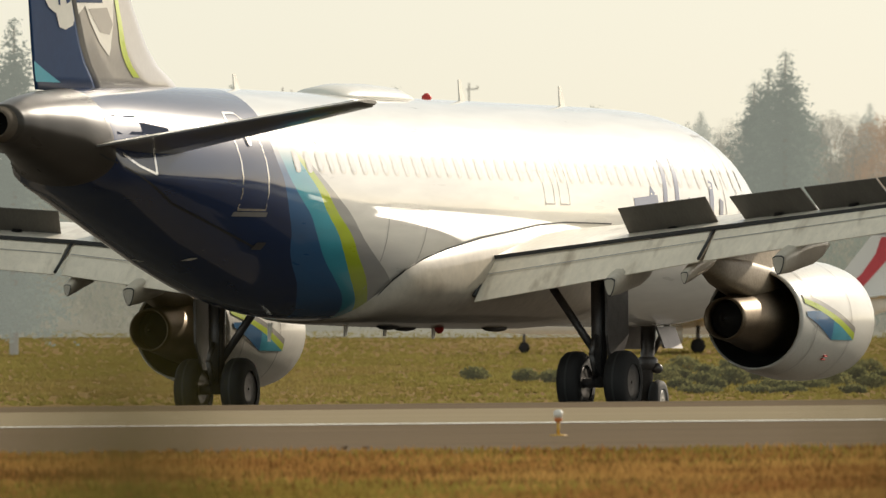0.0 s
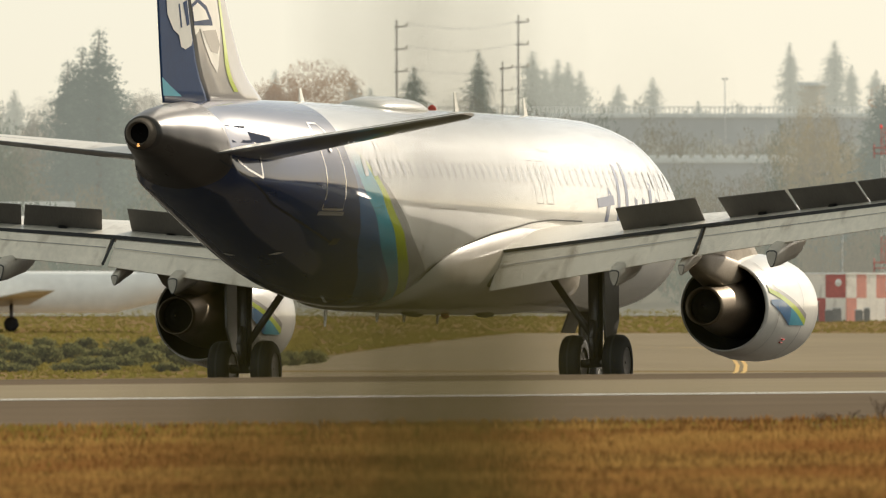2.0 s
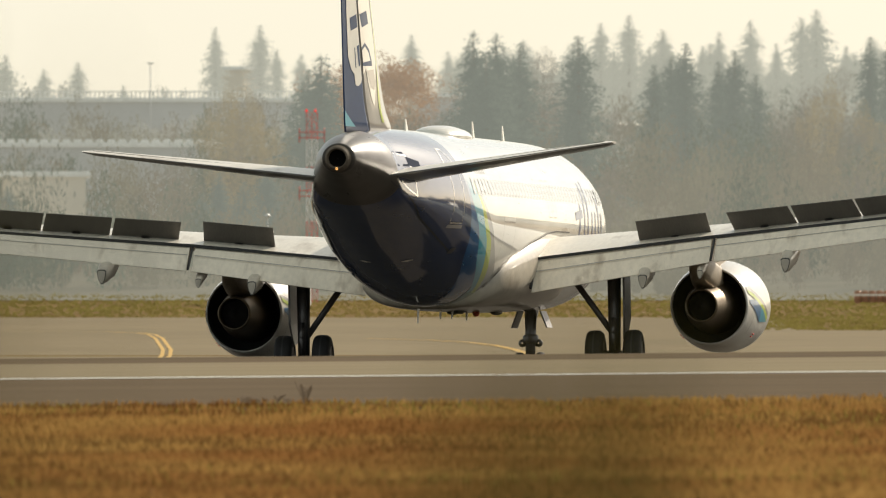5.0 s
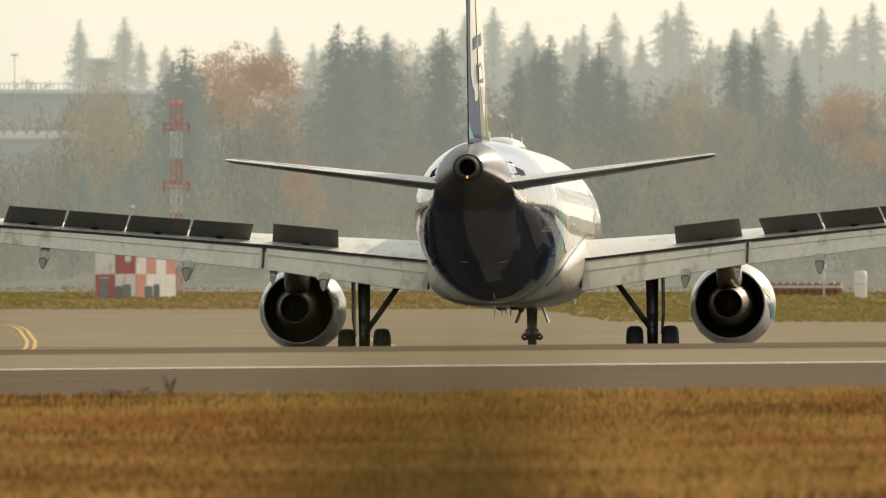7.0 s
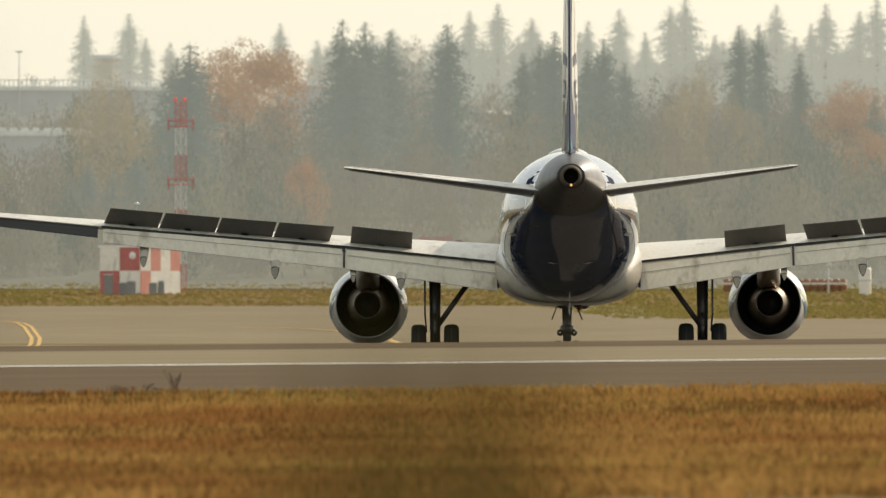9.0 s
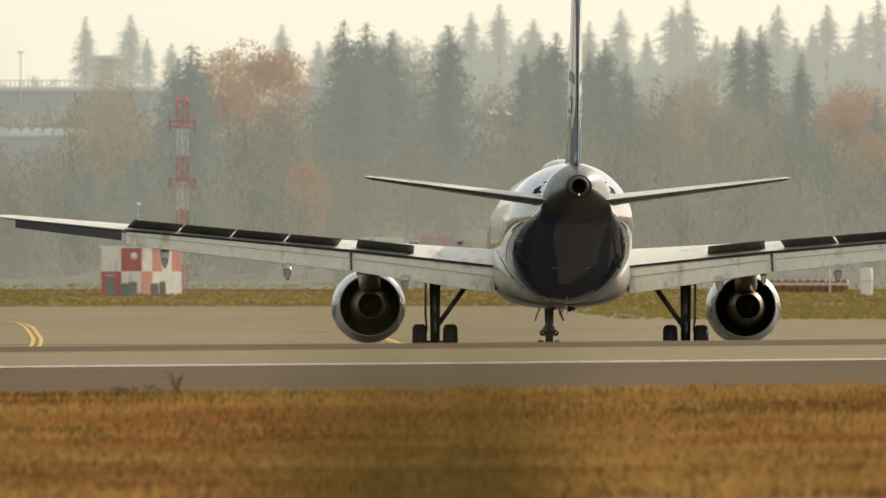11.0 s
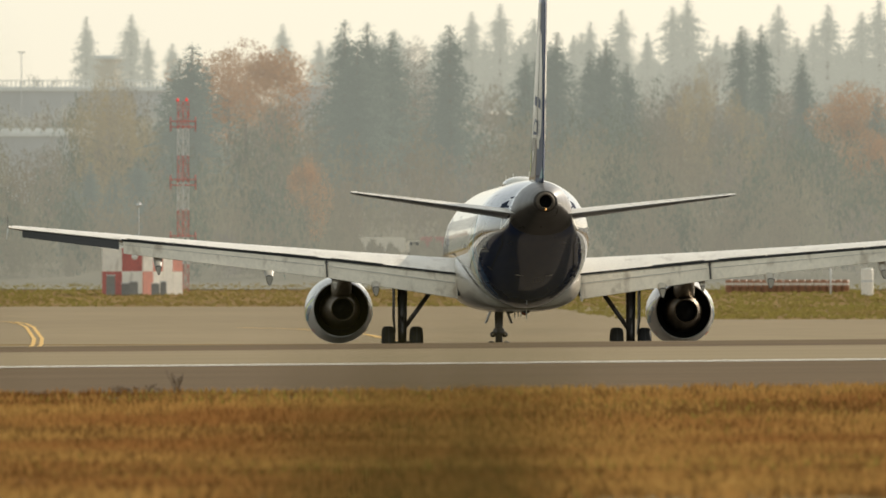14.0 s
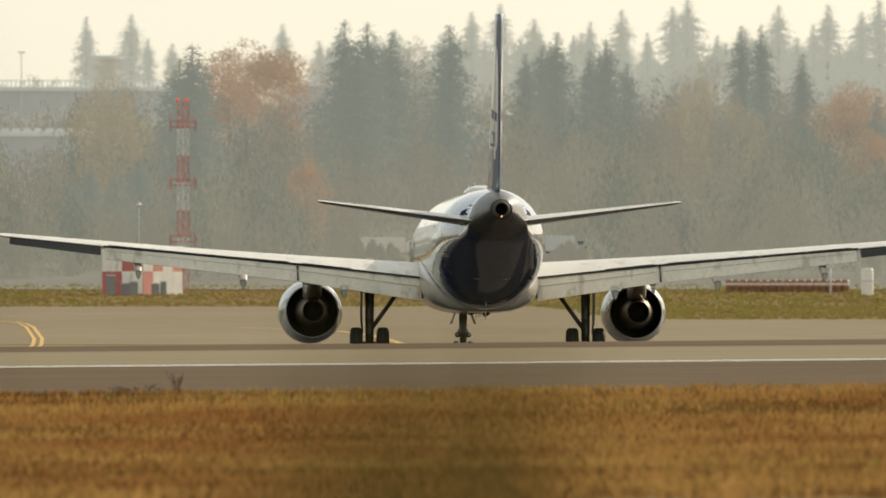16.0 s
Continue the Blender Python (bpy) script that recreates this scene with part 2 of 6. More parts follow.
M["asphalt"] = material("asphalt", (0.07, 0.061, 0.05), 0.9, vary=0.22, scale=0.35, bump=0.3, second=(0.08, 0.07, 0.058), spec=0.03)
M["shoulder"] = material("old_asphalt_shoulder", (0.135, 0.096, 0.058), 1.0, vary=0.2, scale=0.3, bump=0.3, spec=0.03, stretch=(0.15, 1.4, 1))
M["concrete"] = material("runway_concrete", (0.264, 0.21, 0.13), 0.85, vary=0.12, scale=0.25, bump=0.2, spec=0.03, stretch=(0.12, 1.4, 1))
M["apron"] = material("apron_concrete", (0.264, 0.209, 0.132), 0.85, vary=0.12, scale=0.08, bump=0.1, spec=0.03, stretch=(0.5, 0.25, 1))
M["line_white"] = material("line_paint_white", (0.78, 0.76, 0.70), 0.6, vary=0.12, scale=1.5)
M["line_yellow"] = material("line_paint_yellow", (0.62, 0.36, 0.05), 0.6, vary=0.15, scale=1.5)
M["soil"] = material("dry_ground", (0.20, 0.115, 0.04), 0.95, vary=0.3, scale=0.15, bump=0.4, second=(0.20, 0.135, 0.05), spec=0.03)
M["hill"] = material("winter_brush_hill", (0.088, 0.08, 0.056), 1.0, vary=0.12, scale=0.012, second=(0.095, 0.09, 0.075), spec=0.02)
# haze over the hill, put into its material as emission
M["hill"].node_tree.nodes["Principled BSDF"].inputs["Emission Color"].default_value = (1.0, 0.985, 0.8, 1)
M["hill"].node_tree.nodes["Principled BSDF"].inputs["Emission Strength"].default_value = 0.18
M["red"] = material("signal_red_paint", (0.55, 0.035, 0.03), 0.5, vary=0.12)
# cladding lightened beyond its own grey to stand in for haze
M["wall"] = material("grey_cladding", (0.46, 0.46, 0.45), 0.7, vary=0.1, scale=0.05)
M["pale_wall"] = material("pale_render", (0.62, 0.56, 0.46), 0.8, vary=0.08, scale=0.1)
M["roof"] = material("pale_roof", (0.8, 0.79, 0.75), 0.35, vary=0.12, scale=0.2)
M["wood"] = material("weathered_pole", (0.2, 0.17, 0.14), 0.9, vary=0.25, scale=1)
for far_paint, haze_glow in (("wall", 0.14), ("pale_wall", 0.14), ("roof", 0.1), ("hazed_red", 0.035), ("old_white", 0.1), ("hut_red_sunlit", 0.08), ("hut_grey", 0.06), ("dull_red", 0.14), ("wood", 0.1)):   # emission painted in for haze, and for daylight on hut and parked jet
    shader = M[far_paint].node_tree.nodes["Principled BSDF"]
    shader.inputs["Emission Color"].default_value, shader.inputs["Emission Strength"].default_value = (1.0, 0.985, 0.86, 1), haze_glow
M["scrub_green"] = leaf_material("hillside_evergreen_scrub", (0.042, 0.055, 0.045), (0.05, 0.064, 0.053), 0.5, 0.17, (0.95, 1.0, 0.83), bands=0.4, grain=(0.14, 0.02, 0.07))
M["orange"] = material("orange_plastic", (0.60, 0.20, 0.06), 0.5, vary=0.15)
M["brown_grass"] = leaf_material("brown_grass", (0.14, 0.074, 0.025), (0.19, 0.105, 0.037), 0.5, 0.0, bands=0.3)
M["dry_grass"] = leaf_material("dry_grass", (0.27, 0.148, 0.048), (0.35, 0.203, 0.069), 0.5, 0.0, bands=0.3)
M["green_grass"] = leaf_material("greener_grass", (0.2, 0.158, 0.037), (0.26, 0.205, 0.055), 0.5, 0.0, bands=0.25)
M["far_green"] = leaf_material("olive_far_grass", (0.2, 0.172, 0.05), (0.27, 0.23, 0.075), 0.5, 0.0, bands=0.15)
M["far_dry"] = leaf_material("straw_far_grass", (0.22, 0.175, 0.062), (0.29, 0.23, 0.085), 0.5, 0.0, bands=0.15)
M["shrub"] = leaf_material("shrub_leaves", (0.13, 0.135, 0.05), (0.2, 0.185, 0.075), 0.5, 0.02)
# glow puts haze into needles and leaves, more for farther woods
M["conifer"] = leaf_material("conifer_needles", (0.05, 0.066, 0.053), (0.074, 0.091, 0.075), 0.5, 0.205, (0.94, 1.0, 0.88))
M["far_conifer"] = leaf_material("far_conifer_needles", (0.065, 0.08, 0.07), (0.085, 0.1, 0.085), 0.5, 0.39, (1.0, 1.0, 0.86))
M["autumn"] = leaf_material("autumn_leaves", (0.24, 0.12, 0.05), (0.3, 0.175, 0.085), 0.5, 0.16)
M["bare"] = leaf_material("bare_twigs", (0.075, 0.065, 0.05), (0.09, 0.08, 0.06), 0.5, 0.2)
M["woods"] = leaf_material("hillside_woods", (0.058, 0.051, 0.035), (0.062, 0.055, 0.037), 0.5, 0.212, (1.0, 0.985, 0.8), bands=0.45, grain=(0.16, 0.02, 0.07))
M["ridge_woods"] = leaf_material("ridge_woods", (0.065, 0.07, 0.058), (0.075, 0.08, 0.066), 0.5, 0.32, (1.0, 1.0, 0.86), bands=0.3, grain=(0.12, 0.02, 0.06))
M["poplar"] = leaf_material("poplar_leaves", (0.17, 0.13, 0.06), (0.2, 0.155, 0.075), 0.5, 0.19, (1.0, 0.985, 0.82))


# ---- mesh helpers ----
def mesh_from(name, verts, faces, mat, smooth=False):
    me = bpy.data.meshes.new(name)
    me.from_pydata([tuple(v) for v in verts], [], faces)
    me.materials.append(mat)
    if smooth:
        me.shade_smooth()
    me.update()
    return me


def part(name, bm, mat, parent=None, label="", smooth=True, at=None):
    """Links a bmesh, or a mesh, as one object under a thing or a part."""
    if isinstance(bm, bpy.types.Mesh):
        me = bm
    else:
        bmesh.ops.recalc_face_normals(bm, faces=bm.faces)
        me = bpy.data.meshes.new(name)
        bm.to_mesh(me)
        bm.free()
        me.materials.append(mat)
        if smooth:
            me.shade_smooth()
    ob = new(name, me)
    if parent is not None:
        ob.parent = parent
    if at is not None:
        ob.matrix_basis = at
    if label:
        tagged(ob, label)
    return ob


def empty(name, m=None):
    ob = new(name)
    ob.empty_display_size = 0.2
    if m is not None:
        ob.matrix_basis = m
    return ob


def loft(rings, close=True, caps=True):
    """A skin over rings of equal numbers of points."""
    bm = bmesh.new()
    vs = [[bm.verts.new(p) for p in r] for r in rings]
    k = len(rings[0])
    for a, b in zip(vs, vs[1:]):
        for i in range(k if close else k - 1):
            bm.faces.new((a[i], a[(i + 1) % k], b[(i + 1) % k], b[i]))
    if caps:
        bm.faces.new(vs[0][::-1])
        bm.faces.new(vs[-1])
    return bm


def box(sx, sy, sz, at=(0, 0, 0), bevel=0.0, bm=None):
    bm = bm or bmesh.new()
    g = bmesh.ops.create_cube(bm, size=1, matrix=Matrix.Translation(at) @ Matrix.Diagonal((sx, sy, sz, 1)))
    if bevel:
        es = list({e for v in g["verts"] for e in v.link_edges})
        bmesh.ops.bevel(bm, geom=es, offset=bevel, segments=2, affect="EDGES")
    return bm


def rod(p, q, r, r2=None, n=10, bm=None):
    """A tapered round bar from p to q."""
    bm = bm or bmesh.new()
    p, q = Vector(p), Vector(q)
    d = q - p
    m = Matrix.Translation((p + q) / 2) @ d.to_track_quat("Z", "Y").to_matrix().to_4x4()
    bmesh.ops.create_cone(bm, cap_ends=True, segments=n, radius1=r, radius2=r if r2 is None else r2, depth=d.length, matrix=m)
    return bm


def turned(profile, n=32, axis="y", at=(0, 0, 0), close_ends=False):
    """A body of revolution about the y (or x, z) axis: profile of (place on the axis, radius)."""
    rings = []
    for s, r in profile:
        ring = []
        for i in range(n):
            a = 2 * math.pi * i / n
            u, w = r * math.cos(a), r * math.sin(a)
            p = {"y": (u, s, w), "x": (s, u, w), "z": (u, w, s)}[axis]
            ring.append((p[0] + at[0], p[1] + at[1], p[2] + at[2]))
        rings.append(ring)
    return loft(rings, True, close_ends)


# ---- ground ----
PROFILE = [(-400, -1.2), (60, -1.2), (120, -1.05), (150, -0.82), (200, -0.62), (245, -0.16), (272, 0.17), (296, 0.38), (306, 0.475), (311, 0.42),
           (332, 0.0), (690, 0.0), (740, 0.62), (1000, 2.72), (1060, 3.55), (1110, 4.2), (1400, 12.6), (1700, 21.5), (1900, 24.0), (4800, 24.0)]


def height(x, y):
    for (a, za), (b, zb) in zip(PROFILE, PROFILE[1:]):
        if y <= b:
            z = za + (zb - za) * (y - a) / (b - a)
            break
    else:
        z = PROFILE[-1][1]
    near = max(0.0, min(1.0, (332 - y) / 22.0))
    near *= max(0.0, min(1.0, (y - 60) / 90.0))
    return z + 0.0088 * max(-60, min(40, x)) * near


def sheet(name, xs, ys, mat, lift=0.0, inside=None):
    """A sheet that follows the ground; inside(x, y) may bound it."""
    verts = [(x, y, height(x, y) + lift) for y in ys for x in xs]
    k = len(xs)
    faces = []
    for j in range(len(ys) - 1):
        for i in range(k - 1):
            if inside is None or inside((xs[i] + xs[i + 1]) / 2, (ys[j] + ys[j + 1]) / 2):
                faces.append((j * k + i, j * k + i + 1, (j + 1) * k + i + 1, (j + 1) * k + i))
    return new(name, mesh_from(name, verts, faces, mat, True))


def span(a, b, n):
    return [a + (b - a) * i / n for i in range(n + 1)]


far_x = [-3000, -1200, -500, -300] + span(-200, 200, 40) + [300, 500, 1200, 3000]
ground_y = [-400, 0, 60, 120, 150, 175, 200, 222, 245, 258, 272, 284, 296, 301, 306, 311, 318, 325, 332, 400, 500, 600, 690, 702, 715, 727, 740, 770, 800, 835, 870, 905, 940, 970, 1000, 1030,
            1060, 1110, 1180, 1250, 1320, 1400, 1500, 1600, 1700, 1800, 1900, 2400, 3200, 4800]
tagged(sheet("ground", far_x, ground_y, M["soil"]), "dry grassy airfield ground rising to a wooded hill", "ground", kind="structure")
hill_y = [1085, 1110, 1180, 1250, 1320, 1400, 1500, 1600, 1700, 1800, 1900, 2400, 3200, 4800]
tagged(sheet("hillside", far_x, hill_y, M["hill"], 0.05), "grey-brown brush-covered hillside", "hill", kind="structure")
near_x = [-300, -150] + span(-80, 60, 28) + [150, 300]
tagged(sheet("taxiway_shoulder", near_x, [238, 247, 258, 271.2], M["shoulder"], 0.012), "dark weathered asphalt shoulder strip", "pavement", kind="structure")
tagged(sheet("taxiway", near_x, [271.2, 284, 296], M["concrete"], 0.014), "pale worn runway surface with a crown", "road", kind="structure")
tagged(sheet("taxiway_crown", near_x, [296, 301, 306, 311, 318], M["shoulder"], 0.012), "darker asphalt band along the crown", "road", kind="structure")
tagged(sheet("edge_line", near_x, [271.0, 271.4, 271.9], M["line_white"], 0.02), "solid white painted edge line", "marking", kind="structure")
tagged(sheet("runway", [-600, -300] + span(-200, 200, 20) + [300, 600], [318, 325, 332, 400, 500, 600, 690], M["asphalt"], 0.012), "grey asphalt runway under the jet", "road", kind="structure")


def far_edge(b):
    """How far the apron reaches in the bearing b (radians)."""
    k = max(0.0, min(1.0, (b - 0.004) / 0.006))
    return 1000 - 105 * k * k * (3 - 2 * k)


def near_edge(d):
    """The left edge of the apron, as a bearing, at the distance d."""
    return -0.0478 + (d - 740) / 260 * 0.0148


rows_n, nb = 14, 81
apron_v = []
for j in range(rows_n + 1):
    for i in range(nb):
        b = -0.044 + 0.104 * i / (nb - 1)
        d = 690 + (far_edge(b) - 690) * j / rows_n
        e = near_edge(d)
        b = e + (0.06 - e) * i / (nb - 1)
        x, y = d * math.sin(b), d * math.cos(b)
        apron_v.append((x, y, height(x, y) + 0.014))
apron_f = [(j * nb + i, j * nb + i + 1, (j + 1) * nb + i + 1, (j + 1) * nb + i) for j in range(rows_n) for i in range(nb - 1)]
tagged(new("apron", mesh_from("apron", apron_v, apron_f, M["apron"], True)), "pale concrete taxiway area with curved yellow lines", "road", kind="structure")


def spot(a, h, d):
    """The place d metres off in the bearing a, h units over eye level."""
    return Vector((d * math.sin(a * U), d * math.cos(a * U), EYE.z + d * h * U))


def ribbon(name, path, width, mat, lift=0.03):
    verts = []
    for i, (x, y) in enumerate(path):
        x0, y0 = path[max(0, i - 1)]
        x1, y1 = path[min(len(path) - 1, i + 1)]
        d = Vector((x1 - x0, y1 - y0)).normalized()
        for s in (-0.5, 0.5):
            px, py = x - d.y * s * width, y + d.x * s * width
            verts.append((px, py, height(px, py) + lift))
    return new(name, mesh_from(name, verts, [(2 * i, 2 * i + 1, 2 * i + 3, 2 * i + 2) for i in range(len(path) - 1)], mat))


# yellow curved pair of lines on the apron, and a short one further on
for gap in (0.0, 0.32):
    bend = [(-15.7, 722), (-15.9, 740), (-16.5, 770), (-17.3, 800), (-18.3, 838), (-19.15, 862), (-19.9, 874), (-21.6, 882), (-26, 887), (-36, 890)]
    tagged(ribbon("taxi_line", [(x + gap, y) for x, y in bend], 0.16, M["line_yellow"]), "curved yellow painted taxi line", "marking", group="taxi lines", kind="structure")
tagged(ribbon("taxi_line", [(-1.55, 738), (-1.8, 750), (-2.3, 770), (-3.1, 792), (-4.4, 812), (-6.2, 826), (-9, 836)], 0.35, M["line_yellow"]), "single yellow painted taxi line", "marking", group="taxi lines", kind="structure")

# ---- the airliner ----
# its own space: x to its right, y to its nose, z up from the ground under the main wheels
jet = tagged(empty("airliner"), "white twin-engine airliner with a navy, teal and lime tail", "airplane")
STATIONS = [  # y, half width, top, bottom
    (17.71, 0.04, 3.28, 3.18), (17.5, 0.42, 3.62, 2.78), (17.0, 0.8, 4.0, 2.42), (16.2, 1.2, 4.5, 2.12), (15.2, 1.52, 5.1, 1.94), (14.2, 1.75, 5.5, 1.84),
    (13.0, 1.9, 5.78, 1.78), (11.5, 1.97, 5.9, 1.75), (9.0, 1.975, 5.92, 1.75), (4.0, 1.975, 5.92, 1.75), (0.0, 1.975, 5.92, 1.75), (-4.0, 1.975, 5.92, 1.75),
    (-6.3, 1.975, 5.92, 1.76), (-7.5, 1.97, 5.92, 1.83), (-9.0, 1.94, 5.92, 2.02), (-10.5, 1.87, 5.91, 2.33), (-12.0, 1.74, 5.9, 2.72), (-13.5, 1.56, 5.88, 3.13),
    (-15.0, 1.33, 5.85, 3.55), (-16.5, 1.06, 5.8, 3.98), (-17.7, 0.82, 5.72, 4.3), (-18.6, 0.62, 5.62, 4.55), (-19.2, 0.48, 5.52, 4.69), (-19.6, 0.36, 5.43, 4.79)]


WAIST = [(17.71, 3.23), (13.0, 3.78), (-7.5, 3.88), (-9.0, 3.98), (-10.5, 4.1), (-12.0, 4.2), (-13.5, 4.21), (-15.0, 4.21), (-16.4, 4.24), (-16.9, 4.7), (-17.7, 4.93), (-19.6, 5.11)]


def along(table, y):
    """Reads a table whose first column falls from nose to tail."""
    for p, q in zip(table, table[1:]):
        if q[0] <= y <= p[0]:
            k = (p[0] - y) / (p[0] - q[0])
            return [a + (b - a) * k for a, b in zip(p[1:], q[1:])]
    return list(table[-1][1:] if y < table[-1][0] else table[0][1:])


def section(y):
    """Half width, height of the widest line, rise above and drop below it at y."""
    w, t, b = along(STATIONS, y)
    c = along(WAIST, y)[0]
    return w, c, t - c, c - b


def skin(y, z, side, out=0.012):
    """A point on the body's side at y and z."""
    w, c, up, down = section(y)
    h = up if z > c else down
    q = max(-0.995, min(0.995, (z - c) / h))
    a = math.asin(q)
    return Vector((side * (w + out) * math.cos(a), y, c + (h + out) * math.sin(a)))


def ring(y, w, top, bot, n=64):
    c = along(WAIST, y)[0]
    pts = []
    for i in range(n):
        a = 2 * math.pi * i / n
        pts.append((w * math.cos(a), y, c + (top - c if math.sin(a) > 0 else c - bot) * math.sin(a)))
    return pts


fine = []
for p, q in zip(STATIONS, STATIONS[1:]):
    steps = 3 if p[0] < -5 or p[0] > 10 else 4
    for k in range(steps):
        u = k / steps
        fine.append(tuple(p[i] + (q[i] - p[i]) * u for i in range(4)))
fine.append(STATIONS[-1])
ys = [f[0] for f in fine]
for _ in range(2):   # ease the corners of the outline
    fine = [fine[0]] + [(b[0],) + tuple((a[i] + 2 * b[i] + c[i]) / 4 for i in (1, 2, 3)) for a, b, c in zip(fine, fine[1:], fine[2:])] + [fine[-1]]
body = part("fuselage", loft([ring(*f) for f in fine], True, True), M["livery"], jet, "white body, dark blue tail with teal and lime bands")

# tail pipe
part("tail_pipe", turned([(-19.5, 0.335), (-19.8, 0.27), (-19.86, 0.238), (-19.865, 0.226), (-19.7, 0.2)], 24, at=(0, 0, 5.1)), M["pipe"], jet, "dull metal exhaust pipe")
part("exhaust_bore", turned([(-19.7, 0.2), (-19.65, 0.19), (-19.63, 0.01)], 24, at=(0, 0, 5.1)), M["bore"], jet, "sooty bore of the exhaust pipe")
part("tail_light", turned([(-0.04, 0.01), (0.0, 0.035), (0.05, 0.01)], 10, at=(0.0, -19.84, 4.86)), M["lamp_warm"], jet, "small glowing tail light")



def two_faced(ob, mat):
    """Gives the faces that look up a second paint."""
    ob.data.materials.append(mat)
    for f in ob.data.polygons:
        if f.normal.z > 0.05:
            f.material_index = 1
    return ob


# belly fairing round the wing root
bell = []
for y, w, t, b in [(7.2, 0.6, 2.3, 1.8), (6.2, 1.75, 3.3, 1.72), (5.0, 2.02, 3.85, 1.68), (3.0, 2.1, 4.0, 1.67), (1.0, 2.12, 3.95, 1.67), (0.0, 2.11, 3.86, 1.67), (-1.0, 2.09, 3.74, 1.67), (-1.9, 2.03, 3.63, 1.675),
                   (-2.64, 1.975, 3.52, 1.68), (-3.2, 1.91, 3.42, 1.685), (-3.64, 1.84, 3.33, 1.69), (-4.0, 1.76, 3.22, 1.695), (-4.29, 1.67, 3.1, 1.70), (-4.5, 1.54, 2.95, 1.71), (-4.65, 1.36, 2.7, 1.72), (-4.75, 1.1, 2.4, 1.74), (-4.8, 0.7, 2.1, 1.77)]:
    c, h = (t + b) / 2, (t - b) / 2
    bell.append([(w * math.copysign(abs(math.cos(a)) ** 0.75, math.cos(a)), y, c + h * math.copysign(abs(math.sin(a)) ** 0.8, math.sin(a))) for a in [2 * math.pi * (i + 0.5) / 36 for i in range(36)]])
part("belly_fairing", loft(bell), M["belly"], jet, "smooth white belly fairing")

# wings: x, leading edge y, trailing edge y, trailing edge height, thickness
WING = [(1.2, 6.4, -0.75, 2.80, 0.95), (1.95, 5.9, -0.8, 2.93, 0.85), (6.35, 3.55, -0.75, 3.40, 0.48), (10.0, 1.7, -1.75, 3.70, 0.36), (13.2, 0.06, -2.75, 3.98, 0.28), (16.6, -1.7, -3.45, 4.3, 0.16), (16.95, -2.1, -3.5, 4.34, 0.08)]


def wing_at(x):
    for p, q in zip(WING, WING[1:]):
        if p[0] <= x <= q[0]:
            k = (x - p[0]) / (q[0] - p[0])
            return tuple(p[i] + (q[i] - p[i]) * k for i in range(1, 5))
    return WING[-1][1:]


def foil(x, le, te, z, th, side, rise=0.03):
    """An aerofoil outline; z is the height of the trailing edge's upper lip."""
    up = [(0.0, -0.25), (0.02, 0.05), (0.08, 0.28), (0.2, 0.46), (0.4, 0.5), (0.6, 0.42), (0.8, 0.24), (1.0, 0.0)]
    lo = [(1.0, -0.1), (0.85, -0.14), (0.6, -0.38), (0.4, -0.5), (0.2, -0.52), (0.06, -0.45)]
    return [(side * x, le + (te - le) * u, z + (1 - u) * (le - te) * rise + v * th) for u, v in up + lo]


def flap(side, x0, x1, n_drop, tilt):
    rings = []
    for x, drop in ((x0, n_drop[0]), (x1, n_drop[1])):
        le, te, z, th = wing_at(x)
        back = drop / math.tan(radians(tilt))
        y0, z0 = te + 0.12, z - 0.07
        nx, nz = math.sin(radians(tilt)), math.cos(radians(tilt))
        pts = []
        for u, v in [(0, 0), (0.03, 0.05), (0.15, 0.075), (0.5, 0.06), (1.0, 0.008), (1.0, -0.008), (0.6, -0.05), (0.2, -0.11), (0.04, -0.08)]:
            pts.append((side * x, y0 - back * u - v * nx, z0 - drop * u + v * nz))
        rings.append(pts)
    return loft(rings)


